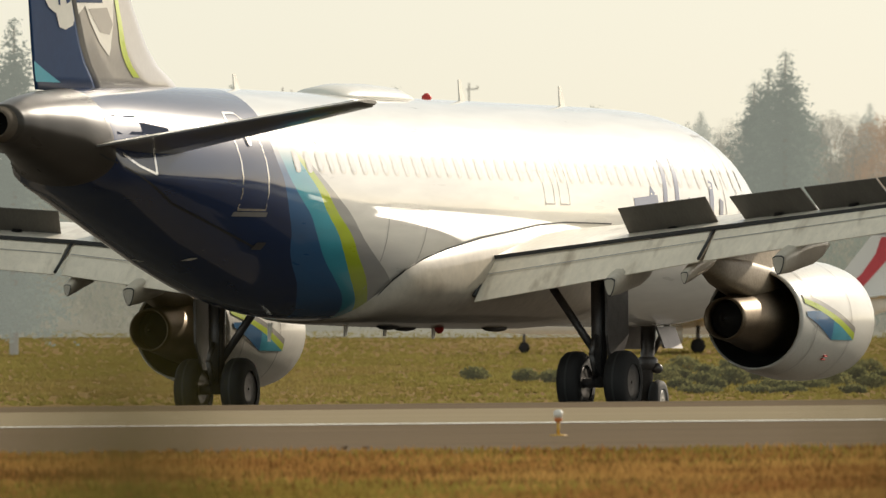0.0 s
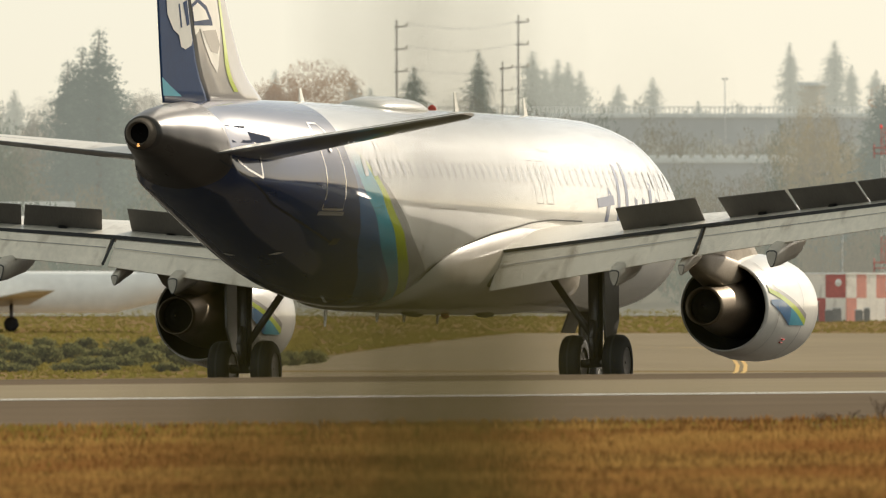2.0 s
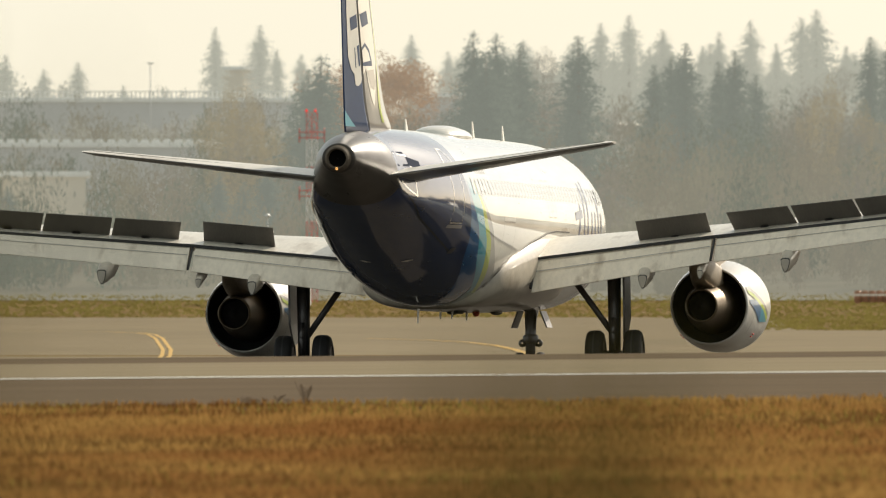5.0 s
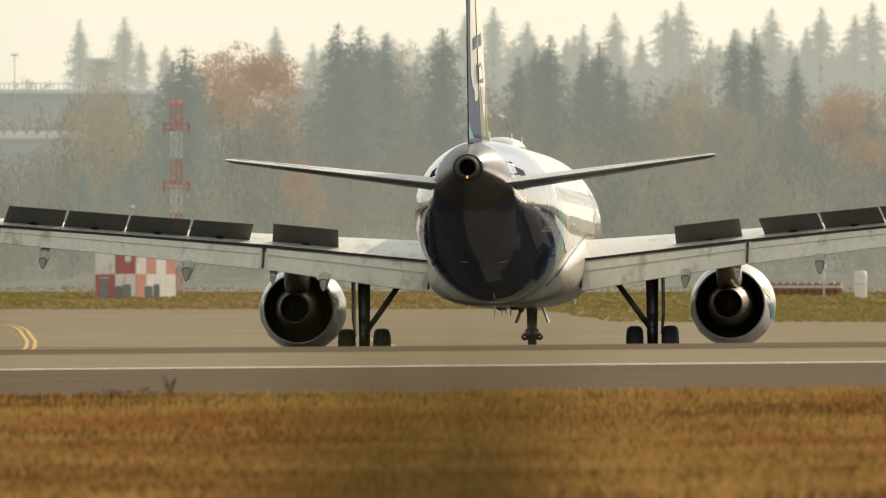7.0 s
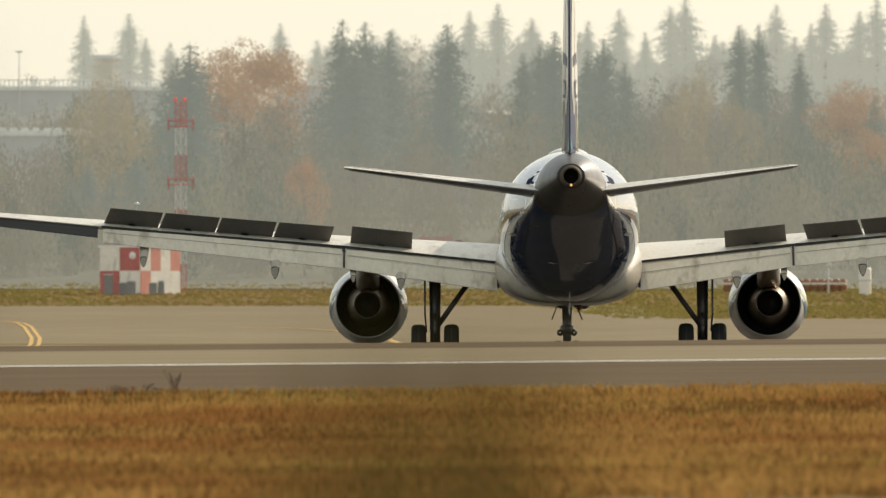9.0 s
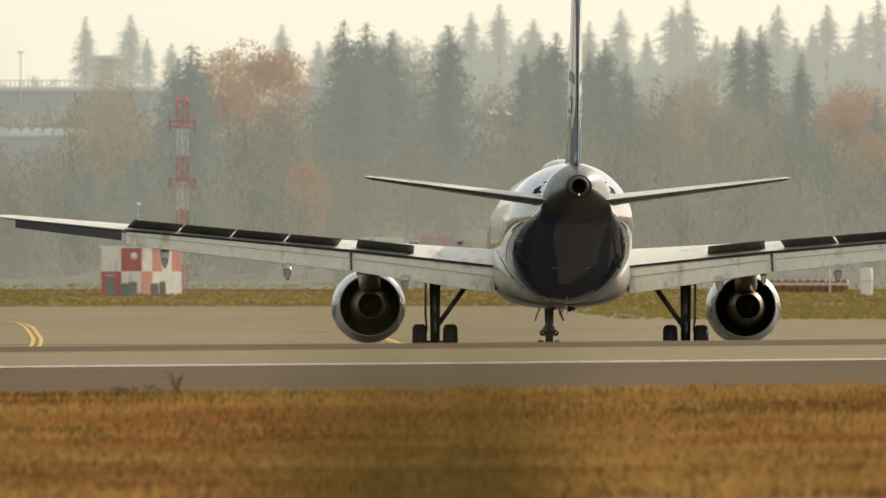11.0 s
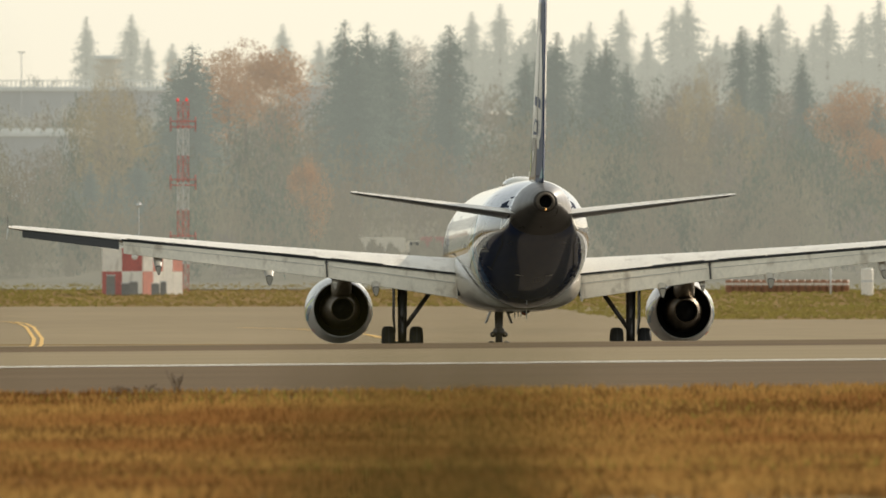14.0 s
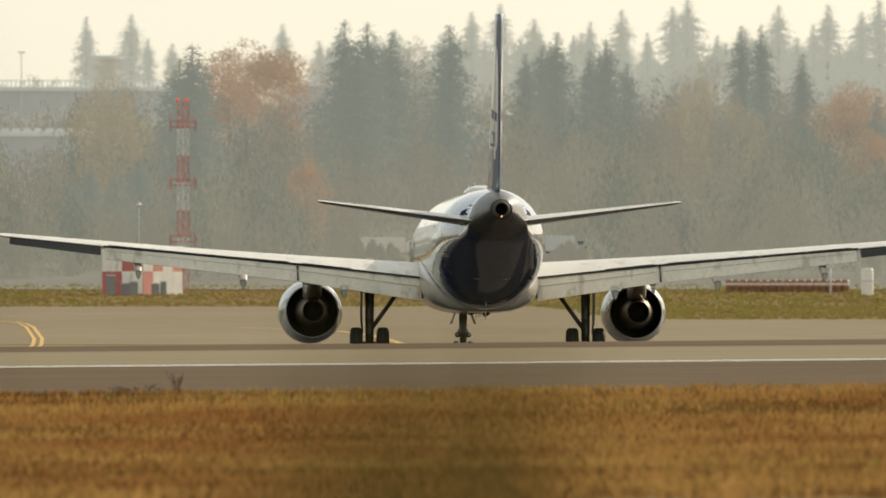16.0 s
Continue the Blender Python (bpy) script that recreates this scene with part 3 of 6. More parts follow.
SPOILERS, WHEELS = [], []
for side, word in ((-1, "left"), (1, "right")):
    wing = part("wing", loft([foil(x, le, te, z, th, side) for x, le, te, z, th in WING]), M["wing_grey"], jet, "pale grey swept wing", smooth=False)
    # wing tip fence
    part("wingtip_fence", loft([[(side * 16.95, -2.0, 4.36), (side * 16.95, -3.6, 4.36), (side * 16.99, -3.6, 4.36), (side * 16.99, -2.0, 4.36)],
                                [(side * 17.02, -3.1, 4.8), (side * 17.02, -3.8, 4.8), (side * 17.04, -3.8, 4.8), (side * 17.04, -3.1, 4.8)]]), M["white"], wing, smooth=False)
    part("wingtip_fence", loft([[(side * 16.95, -2.0, 4.32), (side * 16.95, -3.6, 4.32), (side * 16.99, -3.6, 4.32), (side * 16.99, -2.0, 4.32)],
                                [(side * 17.0, -2.9, 3.95), (side * 17.0, -3.6, 3.95), (side * 17.02, -3.6, 3.95), (side * 17.02, -2.9, 3.95)]]), M["white"], wing, smooth=False)
    part("flap", flap(side, 2.02, 6.3, (0.78, 0.58), 36), M["flap"], jet, "white flap lowered for landing, streaked with grime", smooth=False)
    part("flap", flap(side, 6.42, 13.15, (0.58, 0.40), 34), M["flap"], jet, "white flap lowered for landing, streaked with grime", smooth=False)
    for x0, x1, n0, n1 in ((2.04, 6.28, 0.78, 0.58), (6.44, 13.1, 0.58, 0.40)):
        rows = []
        for x, drop in ((x0, n0), (x1, n1)):
            le, te, z, th = wing_at(x)
            u = 0.42
            rows.append([(side * x, te + 0.12 - drop / math.tan(radians(35)) * q - 0.075 * 0.57 - 0.012, z - 0.07 - drop * q + 0.075 * 0.82) for q in (u - 0.012, u + 0.012)])
        part("flap_seam", loft(rows, False, False), M["silver"], jet, smooth=False)
    part("flap_end_seal", rod((side * 6.36, -0.72, 3.36), (side * 6.36, -1.6, 2.8), 0.03), M["seal"], jet)
    part("flap_end_seal", rod((side * 2.0, -0.72, 2.9), (side * 2.0, -1.72, 2.2), 0.035), M["seal"], jet)
    # aileron, a little drooped, all coloured dark for the shade beneath it
    part("aileron", flap(side, 13.3, 16.5, (0.27, 0.2), 28), M["seal"], jet, "drooped aileron coloured dark for its shaded underside", smooth=False)
    # dark gap along the back of the wing
    gap = [(x, wing_at(x)) for x in (2.02, 4.2, 6.3, 8.6, 10.9, 13.2)]
    part("wing_gap", loft([[(side * x, w[1] + 0.10, w[2] + 0.012), (side * x, w[1] - 0.03, w[2] + 0.012), (side * x, w[1] - 0.03, w[2] - 0.058), (side * x, w[1] + 0.10, w[2] - 0.058)] for x, w in gap]), M["seal"], wing, smooth=False)
    # spoilers: hinged at the front edge
    for x0, x1 in ((4.45, 6.2), (6.8, 8.38), (8.42, 10.0), (10.04, 11.6), (11.64, 13.15)):
        l0, t0, z0, h0 = wing_at(x0)
        l1, t1, z1, h1 = wing_at(x1)
        chord = 0.78 if x0 < 5 else 0.70
        a, b = Vector((side * x0, t0 + chord, z0 + 0.045)), Vector((side * x1, t1 + chord, z1 + 0.045))
        ax = (b - a).normalized() * side
        back = Vector((0, -1, -0.02))
        back = (back - ax * back.dot(ax)).normalized()
        upv = ax.cross(-back).normalized()
        frame_m = Matrix((ax, -back, upv)).transposed().to_4x4()
        frame_m.translation = (a + b) / 2
        w = (b - a).length
        bm = loft([[(-w / 2, 0, 0.0), (w / 2, 0, 0.0), (w / 2, 0, 0.03), (-w / 2, 0, 0.03)],
                   [(-w / 2 + 0.02, -chord, -0.006), (w / 2 - 0.02, -chord, -0.006), (w / 2 - 0.02, -chord, 0.012), (-w / 2 + 0.02, -chord, 0.012)]])
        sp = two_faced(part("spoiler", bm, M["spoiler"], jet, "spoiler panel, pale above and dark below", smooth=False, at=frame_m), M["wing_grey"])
        part("actuator", box(0.2, 0.10, 0.16, (0.0, -0.12, -0.09), 0.02), M["soot"], sp)
        part("hinge_rib", box(w * 0.96, 0.05, 0.05, (0, -0.05, -0.03)), M["seal"], sp, smooth=False)
        SPOILERS.append((sp, frame_m, side))
    # flap track fairings
    for x, ln, r in ((4.75, 2.0, 0.2), (6.1, 1.5, 0.13), (8.3, 2.3, 0.21), (12.0, 2.0, 0.18)):
        le, te, z, th = wing_at(x)
        keel = [(-1.0, 0.75), (-0.5, 0.95), (0.5, 0.95), (1.0, 0.75), (0.92, 0.1), (0.62, -0.6), (0.2, -1.15), (-0.2, -1.15), (-0.62, -0.6), (-0.92, 0.1)]
        pr = [(1.0, 0.02), (0.7, 0.6), (0.3, 1.0), (-0.2, 1.0), (-0.55, 0.92), (-0.85, 0.74), (-0.95, 0.68)]

        def hull(sn, k, grow=1.0):
            return [(side * x + r * 0.78 * k * u * grow, te + sn * ln * 0.62, z - 0.52 - 0.12 * (1 - sn) + 0.16 * min(0, sn) + r * 1.15 * k * v * grow) for u, v in keel]
        canoe = part("flap_track_fairing", loft([hull(sn, k) for sn, k in pr]), M["fairing"], jet, "keel-shaped grey flap track fairing")
        part("end_rim", loft([hull(-0.945, 0.68, 1.02), hull(-0.962, 0.68, 0.99)]), M["seal"], canoe, smooth=False)
        part("end_plate", loft([hull(-0.96, 0.68, 0.88), hull(-0.97, 0.68, 0.85)]), M["fairing"], canoe, smooth=False)
    # engine
    ex, ez = side * 5.72, 1.74
    nac = part("nacelle", turned([(6.6, 0.86), (6.85, 0.92), (6.95, 0.99), (6.8, 1.04), (6.3, 1.10), (5.6, 1.13), (4.7, 1.12), (3.8, 1.04), (3.2, 0.95), (3.05, 0.925), (3.06, 0.90), (3.6, 0.93), (5.0, 0.95), (6.6, 0.86)], 48, at=(ex, 0, ez)), M["white"], jet, "glossy white engine cowling")
    for yy, rr in ((3.7, 1.034), (5.3, 1.131)):
        part("cowl_seam", turned([(yy - 0.012, rr + 0.004), (yy + 0.012, rr + 0.004)], 48, at=(ex, 0, ez)), M["silver"], nac)
    for q in (-38, -42):
        for flip in (-1, 1):
            part("warning_mark", box(0.03, 0.16, 0.03, (ex + flip * 1.12 * math.cos(radians(q)), 4.5, ez + 1.12 * math.sin(radians(q)))), M["red"], nac, smooth=False)
    part("fan_duct", turned([(3.12, 0.895), (4.2, 0.90), (4.25, 0.3)], 40, at=(ex, 0, ez)), M["duct"], nac, "dark duct lining")
    part("core_cowl", turned([(4.6, 0.70), (3.6, 0.66), (2.9, 0.58), (2.2, 0.46), (1.6, 0.41), (1.45, 0.395), (1.44, 0.365), (2.0, 0.35)], 36, at=(ex, 0, ez)), M["metal"], nac, "heat-stained bare metal core cowl")
    part("exhaust_plug", turned([(2.0, 0.35), (1.75, 0.34), (1.72, 0.22), (1.5, 0.1), (1.42, 0.02)], 24, at=(ex, 0, ez)), M["soot"], nac, "sooty exhaust plug")
    part("inlet_spinner", turned([(6.2, 0.3), (6.5, 0.2), (6.75, 0.02)], 20, at=(ex, 0, ez)), M["soot"], nac)
    part("fan_face", turned([(6.15, 0.93), (6.16, 0.02)], 36, at=(ex, 0, ez)), M["soot"], nac)
    # coloured sweep on both sides of the cowling
    def cowl(yy, deg, flip):
        r = 0.95 + (1.04 - 0.95) * (yy - 3.2) / 0.6 if yy < 3.8 else 1.04 + 0.08 * (yy - 3.8) / 0.9 if yy < 4.7 else 1.12 + 0.01 * (yy - 4.7) / 0.9
        r += 0.012
        return (ex + flip * r * math.cos(radians(deg)), yy, ez + r * math.sin(radians(deg)))
    for flip in (-1, 1):
        def lime_mid(q):
            return 20 - 37 * q
        # blue shape ends early at the top in place of sun glare there
        for mat, q0, q1, lo, hi in ((M["silver"], 0, 1, lambda q: lime_mid(q) + 3.5, lambda q: lime_mid(q) + 9), (M["lime"], 0, 1, lambda q: lime_mid(q) - 3, lambda q: lime_mid(q) + 3.5),
                                    (M["blue"], 0, 0.5, lambda q: 3 - 48 * q, lambda q: min(8, lime_mid(q) - 3)), (M["teal"], 0.5, 1, lambda q: -21 + 1 * q, lambda q: max(-19.9, lime_mid(q) - 3))):
            rows = []
            for k in range(11):
                q = q0 + (q1 - q0) * k / 10
                rows.append([cowl(3.3 + 2.2 * q, lo(q) + (hi(q) - lo(q)) * w / 4, flip) for w in range(5)])
            part("colour_band", loft(rows, False, False), mat, nac)
    # pylon
    pyl = loft([[(ex - 0.2, 5.6, 2.6), (ex + 0.2, 5.6, 2.6), (ex + 0.16, 5.0, 3.0), (ex - 0.16, 5.0, 3.0)], [(ex - 0.24, 3.6, 2.2), (ex + 0.24, 3.6, 2.2), (ex + 0.2, 3.2, 3.35), (ex - 0.2, 3.2, 3.35)],
                [(ex - 0.24, 2.4, 2.3), (ex + 0.24, 2.4, 2.3), (ex + 0.2, 1.4, 3.1), (ex - 0.2, 1.4, 3.1)], [(ex - 0.08, 0.4, 2.72), (ex + 0.08, 0.4, 2.72), (ex + 0.08, 0.1, 3.0), (ex - 0.08, 0.1, 3.0)]])
    part("pylon", pyl, M["shield"], jet, "grey engine pylon", smooth=False)
    shield = [[(ex + w * math.copysign(abs(math.cos(a)) ** 0.45, math.cos(a)), y, z + h * math.copysign(abs(math.sin(a)) ** 0.6, math.sin(a))) for a in [2 * math.pi * i / 24 for i in range(24)]] for y, w, z, h in ((4.2, 0.3, 2.42, 0.2), (3.2, 0.34, 2.44, 0.3), (2.2, 0.32, 2.5, 0.34), (1.2, 0.24, 2.62, 0.26), (0.4, 0.1, 2.74, 0.14))]
    part("pylon_heat_shield", loft(shield), M["shield"], jet, "heat-stained metal pylon fairing")
    # tailplane
    hs = []
    for x, le, te, z, th in ((0.5, -13.7, -17.3, 4.70, 0.34), (1.2, -14.1, -17.4, 4.78, 0.32), (6.0, -17.0, -18.35, 5.36, 0.13), (6.22, -17.4, -18.35, 5.385, 0.06)):
        hs.append(foil(x, le, te, z, th, side, 0.0))
    # up-facing faces stay pale, the rest carry painted shade
    st = two_faced(part("tailplane", loft(hs), M["stab_shade"], jet, "pale tailplane with shade coloured into its underside", smooth=False), M["wing_grey"])
    part("elevator_gap", loft([[(side * x, y, z + dz) for y, dz in ((yy + 0.02, 0.0), (yy - 0.02, 0.0), (yy - 0.02, 0.012), (yy + 0.02, 0.012))] for x, yy, z in ((1.3, -16.55, 4.87), (6.0, -17.95, 5.4))]), M["seal"], st, smooth=False)
    # main gear
    gx = side * 3.795
    leg = part("main_gear_leg", rod((gx, 0, 0.5), (gx, 0.1, 2.7), 0.14, 0.17, 16), M["steel"], jet, "dark steel landing gear leg")
    part("axle", rod((gx - 0.5, 0, 0.585), (gx + 0.5, 0, 0.585), 0.09, n=12), M["steel"], leg)
    part("side_brace", rod((gx - side * 0.02, 0.05, 1.05), (gx - side * 0.95, 0.15, 2.35), 0.075, n=12), M["steel"], leg)
    part("torque_link", rod((gx, -0.18, 0.7), (gx, -0.42, 1.1), 0.05), M["steel"], leg)
    part("torque_link", rod((gx, -0.42, 1.1), (gx, -0.16, 1.45), 0.05), M["steel"], leg)
    part("gear_door", loft([[(gx + side * u, v, z) for u, v in ((0.26, -0.35), (0.31, -0.35), (0.31, 0.75), (0.26, 0.75))] if z > 1.3 else [(gx + side * u, v, z) for u, v in ((0.22, -0.1), (0.26, -0.1), (0.26, 0.45), (0.22, 0.45))] for z in (2.65, 1.45, 0.95)]), M["steel"], leg, smooth=False)
    part("hydraulic_line", rod((gx + 0.1, -0.16, 0.7), (gx + 0.12, -0.14, 2.4), 0.018, n=6), M["seal"], leg)
    for dx in (-0.465, 0.465):
        wh = part("wheel", turned([(-0.215, 0.33), (-0.215, 0.44), (-0.19, 0.53), (-0.13, 0.575), (-0.05, 0.585), (0.05, 0.585), (0.13, 0.575), (0.19, 0.53), (0.215, 0.44), (0.215, 0.33)], 36, "x"), M["rubber"], jet, "black rubber main wheel", at=pose(gx + dx, 0, 0.585))
        part("rim", turned([(-0.17, 0.03), (-0.15, 0.2), (-0.2, 0.33), (0.2, 0.33), (0.15, 0.2), (0.17, 0.03)], 24, "x"), M["steel"], wh, "grey wheel rim")
        part("tread_groove", turned([(-0.02, 0.588), (0.02, 0.588)], 36, "x"), M["seal"], wh)
        WHEELS.append((wh, (gx + dx, 0, 0.585), 0.585))

# nose gear
nleg = part("nose_gear_leg", rod((0, 12.64, 0.35), (0, 12.9, 2.1), 0.11, 0.16, 14), M["steel"], jet, "steel nose gear leg")
part("axle", rod((-0.3, 12.64, 0.38), (0.3, 12.64, 0.38), 0.06), M["steel"], nleg)
part("drag_brace", rod((0, 12.75, 1.1), (0, 14.2, 2.0), 0.06), M["steel"], nleg)
part("steering_collar", turned([(0.95, 0.15), (1.0, 0.2), (1.15, 0.2), (1.2, 0.15)], 16, "z", at=(0, 12.76, 0)), M["steel"], nleg)
part("taxi_light", turned([(-0.08, 0.02), (-0.04, 0.1), (0.06, 0.1)], 12, at=(0.2, 12.74, 0.98)), M["steel"], nleg)
part("taxi_light", turned([(-0.08, 0.02), (-0.04, 0.1), (0.06, 0.1)], 12, at=(-0.2, 12.74, 0.98)), M["steel"], nleg)
for sd in (-1, 1):
    part("nose_gear_door", loft([[(sd * u, y, z) for u, z in ((0.26, 1.78), (0.3, 1.78), (0.46, 1.36), (0.42, 1.36))] for y in (12.5, 13.5)]), M["steel"], nleg, smooth=False)
    wh = part("wheel", turned([(-0.11, 0.2), (-0.11, 0.28), (-0.08, 0.36), (0, 0.38), (0.08, 0.36), (0.11, 0.28), (0.11, 0.2)], 28, "x"), M["rubber"], jet, "small black nose wheel", at=pose(sd * 0.26, 12.64, 0.38))
    part("rim", turned([(-0.09, 0.02), (-0.08, 0.12), (-0.1, 0.2), (0.1, 0.2), (0.08, 0.12), (0.09, 0.02)], 20, "x"), M["silver"], wh, "pale wheel rim")
    WHEELS.append((wh, (sd * 0.26, 12.64, 0.38), 0.38))

# fin and rudder: leading edge y, trailing edge y, height
FIN = [(5.5, -10.6, -17.6), (6.0, -11.5, -17.75), (6.25, -12.2, -17.8), (6.6, -12.75, -17.87), (7.3, -13.4, -17.98), (9.0, -14.65, -18.25), (11.5, -16.5, -18.6), (11.8, -16.9, -18.6)]


def fin_at(z):
    for p, q in zip(FIN, FIN[1:]):
        if p[0] <= z <= q[0]:
            k = (z - p[0]) / (q[0] - p[0])
            return p[1] + (q[1] - p[1]) * k, p[2] + (q[2] - p[2]) * k
    return FIN[-1][1:]


def fin_half(u, z):
    """Half thickness of the fin at the share u of its chord."""
    t = 0.23 - 0.016 * (z - 6)
    pts = [(0, 0.0), (0.03, 0.35), (0.1, 0.7), (0.3, 1.0), (0.55, 0.8), (0.8, 0.4), (1.0, 0.05)]
    for (a, va), (b, vb) in zip(pts, pts[1:]):
        if u <= b:
            return t * (va + (vb - va) * (u - a) / (b - a))
    return 0.01


def fin_slab(u0, u1, zs, out=0.0, n=24):
    rings = []
    for z in zs:
        le, te = fin_at(z)
        us = [u0 + (u1 - u0) * i / n for i in range(n + 1)]
        r = [(fin_half(u, z) + out, le + (te - le) * u, z) for u in us]
        r += [(-fin_half(u, z) - out, le + (te - le) * u, z) for u in us[::-1]]
        rings.append(r)
    return loft(rings)


zs = [5.5, 6.0, 6.25, 6.6, 7.3, 8.2, 9.0, 10.2, 11.0, 11.5, 11.8]
# silver here replaces the sky mirrored in the fin's dark blue paint
fin = part("fin", fin_slab(0.0, 0.66, zs), M["silver"], jet, "tall fin coloured silver grey for mirrored sky, with lime bands")
rudder = part("rudder", fin_slab(0.672, 1.0, [5.74] + zs[1:]), M["navy"], jet, "dark blue rudder, part of the emblem on it")


def fin_patch(outline, side, out, name, mat, label="", on=None):
    """A painted patch on the fin: outline of (share of chord, height)."""
    bm = bmesh.new()
    f = bm.faces.new([bm.verts.new((0, u * 4, z)) for u, z in outline])
    bmesh.ops.triangulate(bm, faces=[f])
    for _ in range(3):
        bmesh.ops.subdivide_edges(bm, edges=[e for e in bm.edges if e.calc_length() > 0.25], cuts=1)
    bmesh.ops.triangulate(bm, faces=bm.faces)
    for v in bm.verts:
        u, z = v.co.y / 4, v.co.z
        le, te = fin_at(z)
        v.co = (side * (fin_half(u, z) + out), le + (te - le) * u, z)
    return part(name, bm, mat, on or fin, label, smooth=False)


def band(us, zs2, w):
    a = [(u - w / 2, z) for u, z in zip(us, zs2)]
    b = [(u + w / 2, z) for u, z in zip(us, zs2)]
    return a + b[::-1]


for side in (-1, 1):
    zz = [6.02, 6.4, 6.9, 7.5, 8.2, 9.0, 10.0]
    fin_patch(band([0.36, 0.345, 0.30, 0.25, 0.2, 0.16, 0.13], zz, 0.045), side, 0.010, "lime_band", M["lime"])
    # plain pale emblem with dark patches, in two pieces: on the fin and on the rudder
    for mat, out, name, outline in (
            (M["white"], 0.010, "emblem", [(0.91, 7.93), (0.91, 7.5), (0.86, 7.2), (0.81, 7.1), (0.80, 6.86), (0.76, 6.82), (0.70, 6.9), (0.682, 7.0), (0.682, 10.7), (0.8, 10.5), (0.88, 9.6), (0.91, 8.6)]),
            (M["white"], 0.010, "emblem", [(0.65, 7.1), (0.58, 7.25), (0.56, 6.95), (0.52, 6.6), (0.48, 6.38), (0.44, 6.52), (0.36, 6.95), (0.30, 7.4), (0.28, 7.93), (0.29, 8.8), (0.36, 10.0), (0.46, 10.6), (0.65, 10.75)]),
            (M["navy"], 0.014, "emblem_patch", [(0.65, 7.72), (0.56, 7.85), (0.45, 7.7), (0.41, 7.45), (0.41, 7.32), (0.65, 7.3)]),
            (M["white"], 0.018, "emblem_patch", [(0.645, 7.66), (0.57, 7.76), (0.48, 7.62), (0.45, 7.44), (0.645, 7.38)]),
            (M["silver"], 0.014, "emblem_patch", [(0.56, 7.2), (0.38, 7.24), (0.365, 6.95), (0.42, 6.76), (0.50, 6.8)]),
            (M["navy"], 0.014, "emblem_patch", [(0.785, 7.72), (0.77, 7.72), (0.77, 7.25), (0.785, 7.25)]),
            (M["navy"], 0.014, "emblem_patch", [(0.735, 7.75), (0.69, 7.8), (0.69, 7.32), (0.72, 7.28)]),
            (M["navy"], 0.014, "emblem_patch", [(0.85, 8.4), (0.70, 8.5), (0.70, 8.2), (0.84, 8.1)]),
            (M["navy"], 0.014, "emblem_patch", [(0.64, 8.5), (0.42, 8.6), (0.40, 8.3), (0.60, 8.2)]),
            (M["teal"], 0.008, "colour_corner", [(0.998, 6.25), (0.998, 5.88), (0.86, 5.88)])):
        fin_patch(outline, side, out, name, mat, on=rudder if outline[0][0] > 0.66 else fin)


def line_on_skin(pts, width, mat, name, side, out=0.005, parent=body, label=""):
    """A narrow raised strip along a path of (y, z) on the body's side."""
    full = []
    for (y0, z0), (y1, z1) in zip(pts, pts[1:]):
        n = max(2, int(math.hypot(y1 - y0, z1 - z0) / 0.25))
        full += [(y0 + (y1 - y0) * i / n, z0 + (z1 - z0) * i / n) for i in range(n)]
    full.append(pts[-1])
    verts, faces = [], []
    for i, (y, z) in enumerate(full):
        a, b = full[max(0, i - 1)], full[min(len(full) - 1, i + 1)]
        dy, dz = b[0] - a[0], b[1] - a[1]
        ln = math.hypot(dy, dz) or 1
        for s in (-0.5, 0.5):
            verts.append(skin(y - dz / ln * width * s, z + dy / ln * width * s, side, out))
    faces = [(2 * i, 2 * i + 1, 2 * i + 3, 2 * i + 2) for i in range(len(full) - 1)]
    return part(name, mesh_from(name, verts, faces, mat, True), None, parent, label)


def patch_on_skin(y, z, w, h, mat, name, side, out=0.006, parent=body, label="", rounded=True):
    """A rounded plate on the body's side."""
    pts = []
    for i in range(16):
        a = 2 * math.pi * i / 16
        e = 0.6 if rounded else 0.15
        cy, cz = math.copysign(abs(math.cos(a)) ** e, math.cos(a)), math.copysign(abs(math.sin(a)) ** e, math.sin(a))
        pts.append(skin(y + cy * w / 2, z + cz * h / 2, side, out))
    c = skin(y, z, side, out + 0.001)
    verts = pts + [c]
    faces = [(i, (i + 1) % 16, 16) for i in range(16)]
    return part(name, mesh_from(name, verts, faces, mat, True), None, parent, label)


